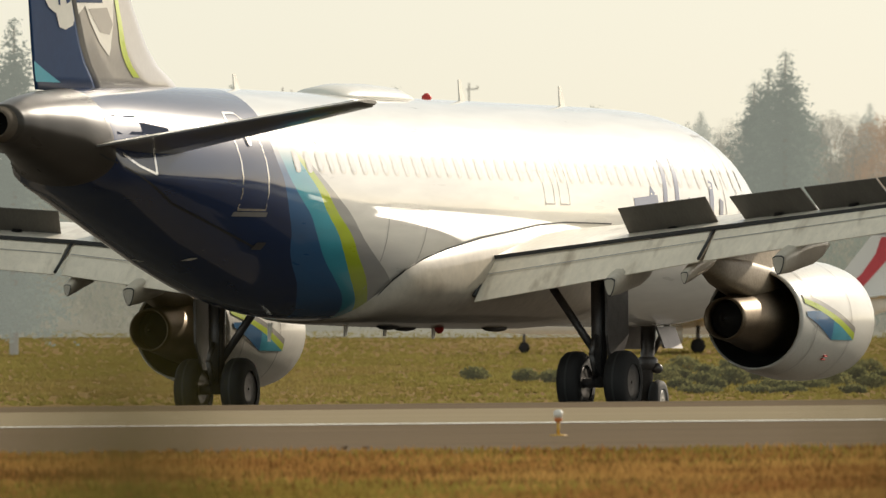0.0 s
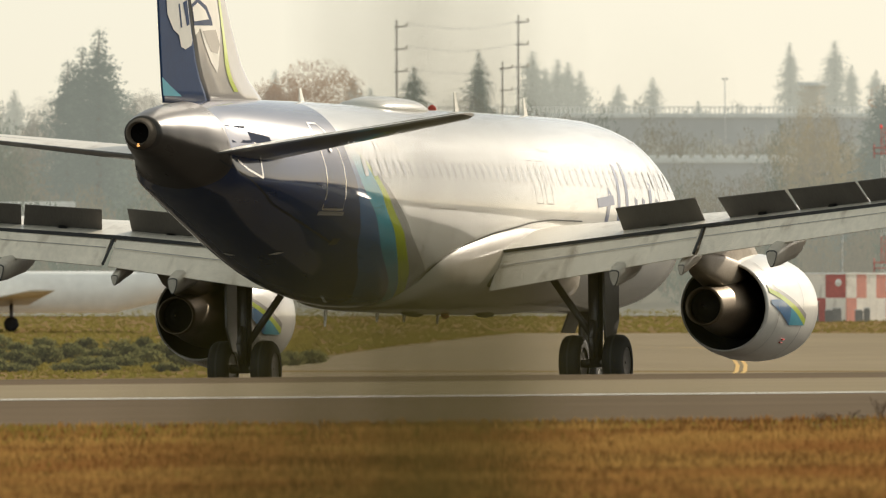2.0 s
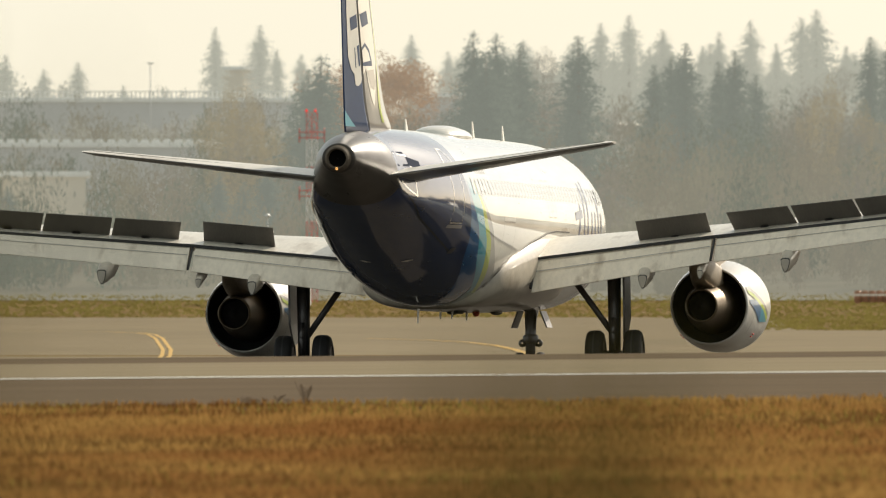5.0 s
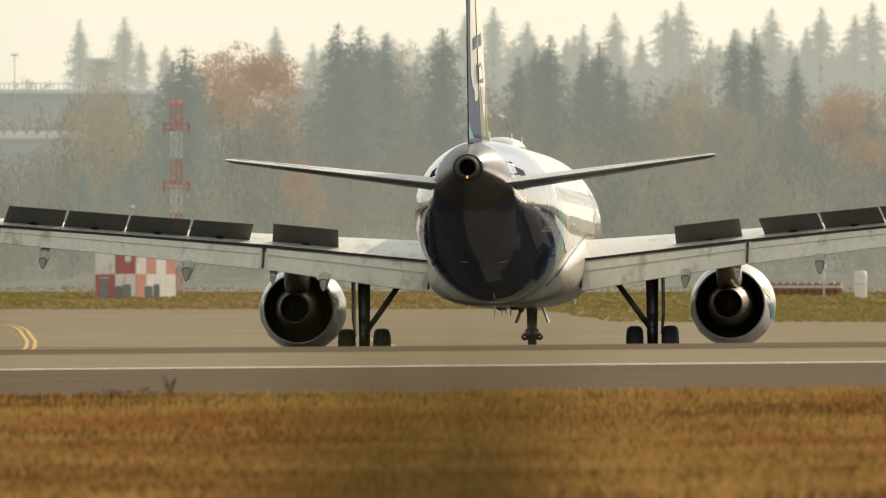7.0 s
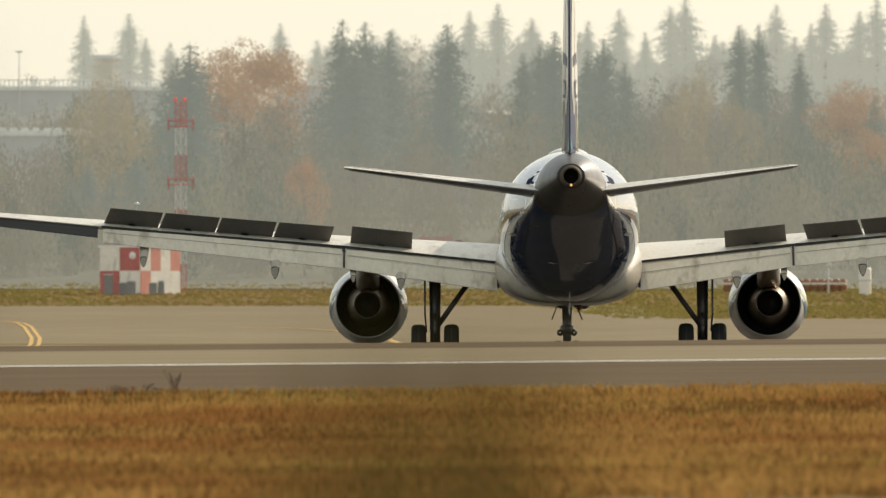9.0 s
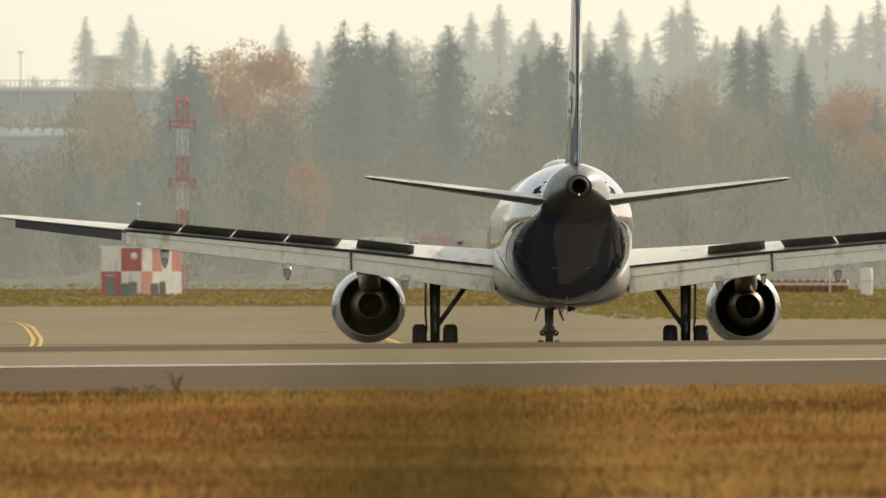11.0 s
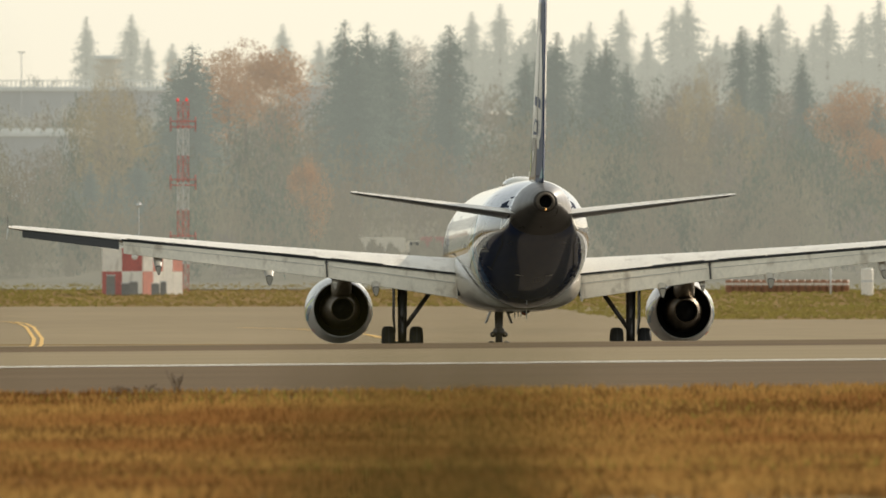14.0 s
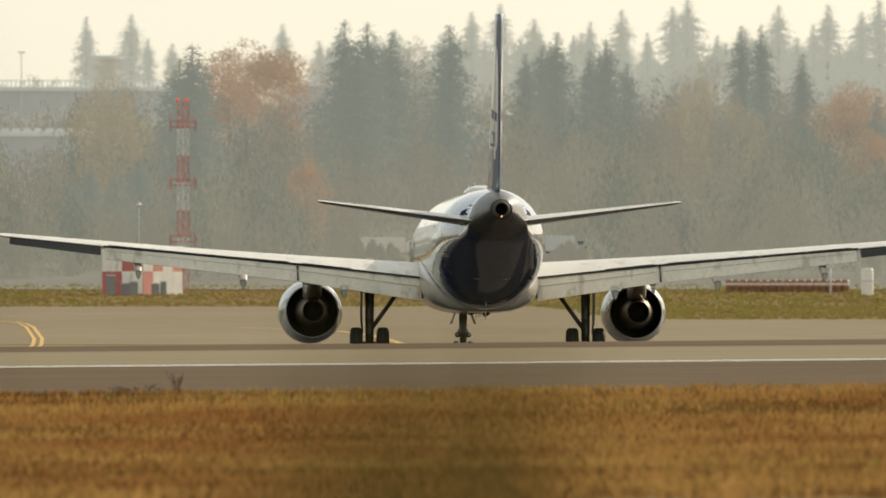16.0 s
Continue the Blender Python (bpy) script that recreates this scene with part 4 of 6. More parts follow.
for side in (-1, 1):
    y = -10.1
    k = 0
    while y < 13.4:
        if not (2.3 < y < 3.4 and k % 2 == 5):
            w = patch_on_skin(y, 4.55, 0.28, 0.40, M["trim"], "cabin_window", side, 0.001)
            patch_on_skin(y, 4.55, 0.21, 0.31, M["glass"], "pane", side, 0.003, parent=w)
        y += 0.533
        k += 1
    # rear door
    line_on_skin([(-12.35, 3.66), (-12.42, 5.1), (-12.15, 5.4), (-11.7, 5.4), (-11.42, 5.1), (-11.36, 3.66), (-12.35, 3.66)], 0.045, M["chrome"], "door_outline", side, label="bright outline of the rear cabin door")
    line_on_skin([(-12.45, 3.58), (-11.26, 3.58)], 0.08, M["silver"], "door_sill", side)
    patch_on_skin(-11.9, 4.9, 0.15, 0.2, M["chrome"], "door_window", side, 0.02)
    # overwing exits
    for y in (2.4, 3.2):
        line_on_skin([(y - 0.25, 3.95), (y - 0.25, 4.85), (y + 0.25, 4.85), (y + 0.25, 3.95), (y - 0.25, 3.95)], 0.03, M["silver"], "exit_outline", side)
    # front door
    line_on_skin([(12.0, 3.66), (12.0, 5.4), (12.8, 5.4), (12.8, 3.66), (12.0, 3.66)], 0.04, M["silver"], "door_outline", side)
    # cargo door
    line_on_skin([(-5.6, 2.3), (-5.9, 3.75), (-3.9, 3.75), (-3.9, 2.4)], 0.03, M["silver"], "cargo_door_outline", side)
    line_on_skin([(-5.85, 3.82), (-3.95, 3.82)], 0.09, M["white"], "cargo_door_hinge", side)
    # slot of the tailplane
    line_on_skin([(-15.42, 4.25), (-15.5, 5.2)], 0.06, M["chrome"], "slot_frame", side)
    line_on_skin([(-15.42, 4.25), (-16.0, 4.4), (-16.5, 4.6)], 0.045, M["chrome"], "slot_frame", side)
    line_on_skin([(-15.5, 5.2), (-16.6, 5.25)], 0.04, M["chrome"], "slot_frame", side)
    line_on_skin([(-16.55, 5.12), (-15.6, 5.12)], 0.34, M["slot"], "slot_panel", side, label="matt dark blue plate over the tailplane slot")
    line_on_skin([(-15.6, 5.08), (-14.7, 4.98)], 0.2, M["slot"], "slot_panel", side)
    # seam along the belly fairing, and the hooked seal at its end
    line_on_skin([(-4.6, 2.44), (-4.32, 2.65), (-3.66, 2.88), (-2.66, 3.07), (-1.07, 3.29), (0.29, 3.41), (1.71, 3.55), (3.2, 3.62), (5.6, 3.62)], 0.028, M["seal"], "fairing_seam", side, 0.02)
    line_on_skin([(-4.34, 2.66), (-4.62, 2.5), (-4.72, 2.3), (-4.6, 2.12)], 0.07, M["seal"], "fairing_seal", side, 0.03)
    # outflow valves and small plates
    patch_on_skin(-10.93, 3.03, 0.3, 0.13, M["steel"], "vent_plate", side, 0.01, rounded=False)
    patch_on_skin(-12.05, 2.80, 0.12, 0.045, M["white"], "small_plate", side, 0.01, rounded=False)
    line_on_skin([(-17.2, 4.6), (-14.5, 3.75), (-11.0, 3.0)], 0.03, M["seal"], "panel_seam", side)
    line_on_skin([(-16.9, 5.5), (-16.85, 4.1)], 0.03, M["seal"], "panel_seam", side)
    for k in range(6):
        line_on_skin([(-8.8 + 0.3 * k, 4.88), (-8.74 + 0.3 * k, 5.1)], 0.16, M["trim"], "registration_bar", side, 0.005)
    # airline title as plain slanted bars
    for y, w, zl, zh, dy in ((7.3, 0.22, 3.35, 4.3, 0.7), (8.35, 0.2, 3.4, 4.85, 0.55), (9.0, 0.2, 3.4, 4.9, 0.55), (9.75, 0.2, 3.4, 4.15, 0.25), (10.35, 0.2, 3.4, 4.15, 0.25), (10.95, 0.2, 3.4, 4.5, 0.35), (11.5, 0.2, 3.4, 4.15, 0.25)):
        line_on_skin([(y, zl), (y + dy, zh)], w, M["title"], "title_bar", side, 0.006)
    line_on_skin([(6.9, 4.02), (8.2, 4.1)], 0.2, M["title"], "title_bar", side, 0.007)

# bump on the roof, blade aerials, beacon
rd = []
for y, w, h in [(-0.4, 0.12, 0.02), (-0.6, 0.46, 0.14), (-1.2, 0.58, 0.23), (-2.4, 0.62, 0.26), (-3.6, 0.6, 0.24), (-4.4, 0.5, 0.16), (-4.7, 0.12, 0.02)]:
    rd.append([(w * math.cos(math.pi * i / 12), y, 5.82 + (h + 0.06) * math.sin(math.pi * i / 12)) for i in range(13)])
part("antenna_radome", loft(rd, True, True), M["white"], jet, "low white antenna fairing on the roof")
for y, h in ((3.2, 0.42), (8.5, 0.4), (-8.2, 0.3)):
    part("blade_aerial", loft([[(-0.02, y, 5.88), (0.02, y, 5.88), (0.02, y - 0.3, 5.88), (-0.02, y - 0.3, 5.88)], [(-0.01, y - 0.25, 5.9 + h), (0.01, y - 0.25, 5.9 + h), (0.01, y - 0.36, 5.9 + h), (-0.01, y - 0.36, 5.9 + h)]]), M["white"], jet, smooth=False)
part("beacon", turned([(5.88, 0.1), (5.98, 0.09), (6.03, 0.03)], 12, "z", at=(0, 1.2, 0), close_ends=True), M["red"], jet, "small red beacon")
for y, h in ((-6.8, 0.24), (-3.0, 0.12), (1.5, 0.13), (-1.0, 0.1)):
    part("drain_mast", loft([[(-0.02, y, 1.7), (0.02, y, 1.7), (0.02, y - 0.16, 1.7), (-0.02, y - 0.16, 1.7)], [(-0.01, y - 0.1, 1.6 - h), (0.01, y - 0.1, 1.6 - h), (0.01, y - 0.2, 1.6 - h), (-0.01, y - 0.2, 1.6 - h)]]), M["wing_grey"], jet, smooth=False)


part("belly_beacon", turned([(1.68, 0.09), (1.6, 0.08), (1.56, 0.03)], 12, "z", at=(0.3, 0.9, 0), close_ends=True), M["red"], jet, "small red belly beacon")
for x, y, ln in ((0.25, -1.6, 0.5), (-0.2, 0.4, 0.55), (0.45, 3.4, 0.6)):
    bump = [[(x + 0.13 * k * math.cos(a), y + u * ln, 1.68 + 0.075 * k * math.sin(a)) for a in [2 * math.pi * i / 12 for i in range(12)]] for u, k in ((1.0, 0.1), (0.7, 0.7), (0.2, 1.0), (-0.5, 0.9), (-0.9, 0.5), (-1.0, 0.1))]
    part("belly_aerial", loft(bump), M["seal"], jet, "low dark aerial fairing")


# ---- vegetation ----
def quads_mesh(name, centres, sizes, mat, rng, flat=0.5, slim=0.6):
    """Many small leaf quads, turned at random."""
    n = len(centres)
    c = np.asarray(centres, float)
    s = np.asarray(sizes, float).reshape(-1, 1)
    a = rng.normal(size=(n, 3))
    a[:, 2] *= flat
    a /= np.linalg.norm(a, axis=1, keepdims=True)
    b = np.cross(a, rng.normal(size=(n, 3)))
    b /= np.linalg.norm(b, axis=1, keepdims=True)
    v = np.stack([c - a * s, c - b * s * slim, c + a * s, c + b * s * slim], 1).reshape(-1, 3)
    f = np.arange(4 * n).reshape(-1, 4)
    return mesh_from(name, v.tolist(), f.tolist(), mat)


def trunk_mesh(name, h, r, mat, limbs, rng):
    bm = rod((0, 0, -0.08), (0, 0, h), r, r * 0.15, 8)
    for k in range(limbs):
        z = h * (0.3 + 0.6 * k / max(1, limbs))
        a = rng.uniform(0, 6.28)
        ln = 0.22 * (1.1 - z / h)
        rod((0, 0, z), (ln * math.cos(a), ln * math.sin(a), z + ln * 0.7), r * 0.3, r * 0.06, 5, bm)
    me = bpy.data.meshes.new(name)
    bm.to_mesh(me)
    bm.free()
    me.materials.append(mat)
    return me


def conifer_mesh(name, mat, seed, lean=0.19, gaps=0.15, tufts=3):
    """Crown of a conifer one metre high, of drooping boughs in whorls."""
    rng = np.random.default_rng(seed)
    pts, sizes = [], []
    z = 0.08
    while z < 0.985:
        left = 1.0 - z
        reach = lean * (1 - math.exp(-2.6 * left)) * rng.uniform(0.78, 1.1) + 0.002
        for j in range(11 if left > 0.15 else 7):
            if rng.random() < gaps:
                continue
            a = rng.uniform(0, 6.28)
            r = reach * rng.uniform(0.4, 1.35)
            steps = max(2, int(r / 0.011))
            for i in range(steps):
                u = (i + 0.6) / steps
                w = 0.010 * (1.1 - u) + 0.002
                for q in range(tufts):
                    pts.append((r * u * math.cos(a) + rng.normal() * w, r * u * math.sin(a) + rng.normal() * w, z - 0.3 * r * u * u + rng.uniform(0.0, 0.1) * r + rng.normal() * 0.006))
                    sizes.append(rng.uniform(0.007, 0.013) * (1.15 - 0.55 * u) * min(1.0, 0.35 + 3.0 * left))
        z += 0.010 + 0.011 * left
    for k in range(8):
        pts.append((0, 0, 0.96 + 0.005 * k))
        sizes.append(0.006 - 0.0005 * k)
    return quads_mesh(name, pts, sizes, mat, rng, 0.5)


def broadleaf_mesh(name, mat, seed, n=1500, wide=0.36, low=0.25, leaf=0.016):
    """Crown of a broad tree one metre high: uneven lobes of small leaves with gaps."""
    rng = np.random.default_rng(seed)
    lobes = [(float(np.clip(rng.normal(), -1.2, 1.2)) * wide * 0.45, float(np.clip(rng.normal(), -1.2, 1.2)) * wide * 0.45, rng.uniform(low + 0.12, 0.86), rng.uniform(0.09, 0.19)) for _ in range(16)]
    lobes.append((0, 0, 0.86, 0.14))
    pts, sizes = [], []
    for i in range(n):
        x, y, z, r = lobes[rng.integers(len(lobes))]
        d = rng.normal(size=3)
        d /= np.linalg.norm(d)
        q = r * rng.uniform(0.35, 1.0) ** 0.6
        pts.append((x + d[0] * q, y + d[1] * q, min(1.0, z + d[2] * q * 0.9)))
        sizes.append(leaf * rng.uniform(0.6, 1.3))
    return quads_mesh(name, pts, sizes, mat, rng, 1.0)


# bark paled by emission in place of haze
M["far_bark"] = leaf_material("far_bark", (0.13, 0.12, 0.10), (0.15, 0.14, 0.115), 0.1, 0.16)
tree_rng = np.random.default_rng(7)
CROWNS = {
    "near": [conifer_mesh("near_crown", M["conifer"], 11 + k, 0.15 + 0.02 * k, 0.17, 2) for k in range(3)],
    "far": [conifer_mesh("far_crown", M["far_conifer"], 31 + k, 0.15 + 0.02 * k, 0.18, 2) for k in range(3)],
    "side": [conifer_mesh("side_crown", M["conifer"], 71, 0.17, 0.5, 1)],
    "autumn": [broadleaf_mesh("autumn_crown", M["autumn"], 41 + k, 9000, 0.42, 0.25, 0.007) for k in range(2)],
    "poplar": [broadleaf_mesh("poplar_crown", M["poplar"], 61 + k, 9000, 0.3, 0.05, 0.006) for k in range(2)],
    "bare": [broadleaf_mesh("twig_crown", M["bare"], 51 + k, 9000, 0.26, 0.1, 0.0045) for k in range(2)]}
TRUNKS = {"near": trunk_mesh("conifer_trunk", 0.96, 0.012, M["far_bark"], 0, tree_rng), "autumn": trunk_mesh("broad_trunk", 0.75, 0.016, M["far_bark"], 9, tree_rng)}
WORDS = {"side": ("tall dark conifer beside the airfield", "conifer"), "near": ("tall dark green conifer on the hillside", "conifer"), "far": ("pale grey-green conifer on the misty skyline", "conifer"),
         "autumn": ("broad tree with rusty orange autumn leaves", "tree"), "poplar": ("slim poplar with thin yellow-brown autumn leaves", "tree"), "bare": ("brown nearly leafless tree on the hillside", "tree")}
PROTO = {}


def tree(kind, a, top, d, wide=1.0, foot=None):
    """A tree in the bearing a, d metres off, whose tip stands top units over eye level."""
    k = int(tree_rng.integers(len(CROWNS[kind])))
    p = spot(a, top, d)
    z0 = height(p.x, p.y) if foot is None else foot
    h = p.z - z0
    m = pose(p.x, p.y, z0, 0, 0, float(tree_rng.uniform(0, 360)))
    if (kind, k) not in PROTO:
        ob = empty("conifer_tree" if kind in ("near", "far", "side") else "broadleaf_tree")
        part("trunk", TRUNKS["near" if kind in ("near", "far", "side") else "autumn"], None, ob)
        part("crown", CROWNS[kind][k], None, ob)
        tagged(ob, *WORDS[kind], group=WORDS[kind][1] + "s on the hill")
        PROTO[kind, k] = ob
    else:
        ob = copy_thing(PROTO[kind, k], m)
    wide *= {"near": 2.05, "side": 2.3, "far": 1.9}.get(kind, 1.0)
    ob.matrix_basis = m @ Matrix.Diagonal((h * wide, h * wide, h, 1))
    return ob


X0, Y0 = 784, 624      # the resting axis and eye level, in lens units from the view's corner
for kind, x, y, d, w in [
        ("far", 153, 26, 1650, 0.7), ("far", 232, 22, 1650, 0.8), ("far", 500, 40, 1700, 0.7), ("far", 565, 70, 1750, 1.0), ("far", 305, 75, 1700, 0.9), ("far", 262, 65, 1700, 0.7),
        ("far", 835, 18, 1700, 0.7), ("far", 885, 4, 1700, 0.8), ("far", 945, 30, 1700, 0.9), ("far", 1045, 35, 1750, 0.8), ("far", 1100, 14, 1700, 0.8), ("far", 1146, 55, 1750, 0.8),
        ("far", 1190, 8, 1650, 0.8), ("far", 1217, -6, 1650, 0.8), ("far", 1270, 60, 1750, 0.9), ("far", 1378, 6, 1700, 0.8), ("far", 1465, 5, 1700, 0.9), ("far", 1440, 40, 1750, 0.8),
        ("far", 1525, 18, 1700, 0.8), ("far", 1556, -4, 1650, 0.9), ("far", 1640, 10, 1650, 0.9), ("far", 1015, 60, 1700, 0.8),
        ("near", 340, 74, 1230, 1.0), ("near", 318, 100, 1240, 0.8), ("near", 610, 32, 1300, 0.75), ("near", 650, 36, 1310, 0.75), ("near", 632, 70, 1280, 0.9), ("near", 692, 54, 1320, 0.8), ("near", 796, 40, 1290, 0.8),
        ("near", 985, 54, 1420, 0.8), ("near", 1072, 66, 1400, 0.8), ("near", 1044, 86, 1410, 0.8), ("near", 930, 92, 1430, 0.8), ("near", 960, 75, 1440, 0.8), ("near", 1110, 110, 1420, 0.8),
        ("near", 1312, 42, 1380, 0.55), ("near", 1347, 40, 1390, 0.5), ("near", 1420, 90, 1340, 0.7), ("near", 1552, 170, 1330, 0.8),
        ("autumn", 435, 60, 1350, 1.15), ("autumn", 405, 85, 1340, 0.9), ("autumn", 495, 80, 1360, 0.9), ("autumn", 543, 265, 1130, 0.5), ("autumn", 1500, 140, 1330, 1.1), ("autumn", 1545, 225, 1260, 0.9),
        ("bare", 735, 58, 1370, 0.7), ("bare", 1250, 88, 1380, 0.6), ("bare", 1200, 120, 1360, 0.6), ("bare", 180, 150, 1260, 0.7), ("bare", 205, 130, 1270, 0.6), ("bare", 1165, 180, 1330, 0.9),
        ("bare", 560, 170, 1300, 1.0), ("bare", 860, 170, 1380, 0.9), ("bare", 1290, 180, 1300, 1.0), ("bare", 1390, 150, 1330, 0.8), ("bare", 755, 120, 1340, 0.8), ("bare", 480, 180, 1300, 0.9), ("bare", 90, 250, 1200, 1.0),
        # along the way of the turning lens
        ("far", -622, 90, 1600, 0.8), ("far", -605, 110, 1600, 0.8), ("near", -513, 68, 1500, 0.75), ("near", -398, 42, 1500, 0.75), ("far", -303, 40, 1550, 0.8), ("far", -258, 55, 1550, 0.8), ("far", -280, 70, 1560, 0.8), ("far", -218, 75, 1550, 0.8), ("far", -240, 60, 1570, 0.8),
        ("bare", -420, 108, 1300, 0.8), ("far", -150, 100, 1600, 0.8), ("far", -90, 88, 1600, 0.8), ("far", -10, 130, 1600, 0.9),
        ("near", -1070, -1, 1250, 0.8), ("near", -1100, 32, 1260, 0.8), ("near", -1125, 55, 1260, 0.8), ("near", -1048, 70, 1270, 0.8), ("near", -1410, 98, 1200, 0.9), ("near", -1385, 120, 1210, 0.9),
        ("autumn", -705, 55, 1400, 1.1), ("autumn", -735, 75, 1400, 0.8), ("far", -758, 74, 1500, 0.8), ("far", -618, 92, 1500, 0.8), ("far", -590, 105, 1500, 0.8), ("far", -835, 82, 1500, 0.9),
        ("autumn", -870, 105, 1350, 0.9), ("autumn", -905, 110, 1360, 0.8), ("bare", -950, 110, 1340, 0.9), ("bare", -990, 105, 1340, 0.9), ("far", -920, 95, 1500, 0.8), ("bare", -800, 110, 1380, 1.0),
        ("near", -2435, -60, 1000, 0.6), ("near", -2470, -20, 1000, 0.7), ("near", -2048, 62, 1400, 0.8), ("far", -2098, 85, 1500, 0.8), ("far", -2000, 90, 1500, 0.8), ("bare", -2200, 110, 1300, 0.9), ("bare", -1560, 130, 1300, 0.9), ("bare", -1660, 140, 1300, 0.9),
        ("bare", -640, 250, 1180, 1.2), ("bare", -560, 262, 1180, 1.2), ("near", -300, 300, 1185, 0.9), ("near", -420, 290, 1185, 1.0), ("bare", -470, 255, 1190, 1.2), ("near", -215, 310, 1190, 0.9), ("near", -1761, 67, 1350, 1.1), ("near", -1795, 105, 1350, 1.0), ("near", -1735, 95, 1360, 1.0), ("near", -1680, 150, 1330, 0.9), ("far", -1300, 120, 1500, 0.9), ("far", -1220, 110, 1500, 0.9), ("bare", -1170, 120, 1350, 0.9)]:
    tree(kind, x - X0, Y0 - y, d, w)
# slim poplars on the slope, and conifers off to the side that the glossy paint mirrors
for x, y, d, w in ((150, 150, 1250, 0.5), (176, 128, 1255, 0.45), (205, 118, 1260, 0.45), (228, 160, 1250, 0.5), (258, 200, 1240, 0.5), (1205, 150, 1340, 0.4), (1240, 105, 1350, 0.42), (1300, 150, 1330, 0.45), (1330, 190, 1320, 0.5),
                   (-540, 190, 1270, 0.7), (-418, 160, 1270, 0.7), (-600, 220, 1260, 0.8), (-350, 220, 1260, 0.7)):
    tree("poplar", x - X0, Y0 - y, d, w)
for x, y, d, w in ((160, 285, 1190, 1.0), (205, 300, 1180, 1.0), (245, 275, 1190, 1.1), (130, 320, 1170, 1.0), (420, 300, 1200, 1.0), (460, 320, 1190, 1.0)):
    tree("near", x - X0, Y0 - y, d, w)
for k in range(80):
    tree("side", radians(14 + 46 * k / 80 + 0.3 * math.sin(k * 2.7)) / U, 760 + 330 * noise.noise((k * 0.31, 2.0, 5.0)), 1150 + 60 * (k % 4), 0.8 + 0.1 * (k % 5))
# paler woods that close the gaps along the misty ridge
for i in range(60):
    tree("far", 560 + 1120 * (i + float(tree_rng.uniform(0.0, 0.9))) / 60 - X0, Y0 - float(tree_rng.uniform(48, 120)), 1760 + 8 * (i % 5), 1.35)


def thicket(name, mat, n, seed, label, a0=-3400, a1=1100, d0=1120, d1=1850, hi=(3, 8), keep=None):
    """Far woods on the slope: many small clumps of leaves, one uncounted mass."""
    rng = np.random.default_rng(seed)
    pts, sizes = [], []
    for _ in range(n):
        d = d0 + (d1 - d0) * rng.random() ** 1.2
        a = rng.uniform(a0, a1)
        if hi[1] > 1.5 and d < 1200 and -170 < a < 270:   # the yard at the foot of the hill
            continue
        if keep is not None and noise.noise((a * 0.004, d * 0.006, seed)) < keep:
            continue
        x, y = d * math.sin(a * U), d * math.cos(a * U)
        z, h = height(x, y), rng.uniform(*hi)
        r = h * rng.uniform(0.22, 0.4)
        q = rng.normal(size=(340, 3))
        q /= np.linalg.norm(q, axis=1, keepdims=True)
        q *= rng.random((340, 1)) ** 0.5
        q[:, :2] *= 1 - 0.45 * np.clip(q[:, 2:], 0, 1)
        pts.append(np.array([x, y, z + h * 0.5]) + q * np.array([r, r, h * 0.52]))
        sizes.append(rng.uniform(0.1, 0.3, 340))
    pts, sizes = np.concatenate(pts), np.concatenate(sizes)
    ob = new(name, quads_mesh(name, pts, sizes, mat, rng, 5.0, 0.2))
    return tagged(ob, label, "woods", kind="stuff")


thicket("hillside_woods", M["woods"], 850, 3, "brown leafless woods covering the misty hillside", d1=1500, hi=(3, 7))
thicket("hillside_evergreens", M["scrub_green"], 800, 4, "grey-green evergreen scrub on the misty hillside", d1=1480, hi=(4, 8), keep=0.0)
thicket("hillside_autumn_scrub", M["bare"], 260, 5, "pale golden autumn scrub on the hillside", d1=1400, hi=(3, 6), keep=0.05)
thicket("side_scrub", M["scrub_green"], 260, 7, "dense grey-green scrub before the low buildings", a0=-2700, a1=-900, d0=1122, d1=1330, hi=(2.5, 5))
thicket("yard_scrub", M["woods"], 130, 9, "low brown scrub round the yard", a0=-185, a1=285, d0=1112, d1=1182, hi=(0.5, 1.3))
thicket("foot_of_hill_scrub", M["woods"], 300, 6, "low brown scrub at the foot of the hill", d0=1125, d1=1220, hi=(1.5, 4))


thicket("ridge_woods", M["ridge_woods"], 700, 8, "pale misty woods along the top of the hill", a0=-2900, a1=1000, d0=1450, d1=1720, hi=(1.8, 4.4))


def blades(name, spots, tall, mat, seed, label, per=3, lean=0.35, wide=0.03):
    """A field of grass: thin bent blades in tufts, one uncounted mass."""
    rng = np.random.default_rng(seed)
    p = np.repeat(np.asarray(spots, float), per, 0)
    n = len(p)
    p[:, :2] += rng.normal(size=(n, 2)) * 0.06
    h = rng.uniform(tall[0], tall[1], n)
    a = rng.uniform(0, 6.28, n)
    side = np.stack([np.cos(a), np.sin(a) * 0.4, np.zeros(n)], 1) * (wide * rng.uniform(0.6, 1.4, n))[:, None]
    tip = p + np.stack([rng.normal(size=n) * lean * h, rng.normal(size=n) * lean * h, h], 1)
    p[:, 2] -= 0.02
    v = np.stack([p - side, p + side, tip], 1).reshape(-1, 3)
    ob = new(name, mesh_from(name, v.tolist(), np.arange(3 * n).reshape(-1, 3).tolist(), mat))
    return tagged(ob, label, "grass", kind="stuff")


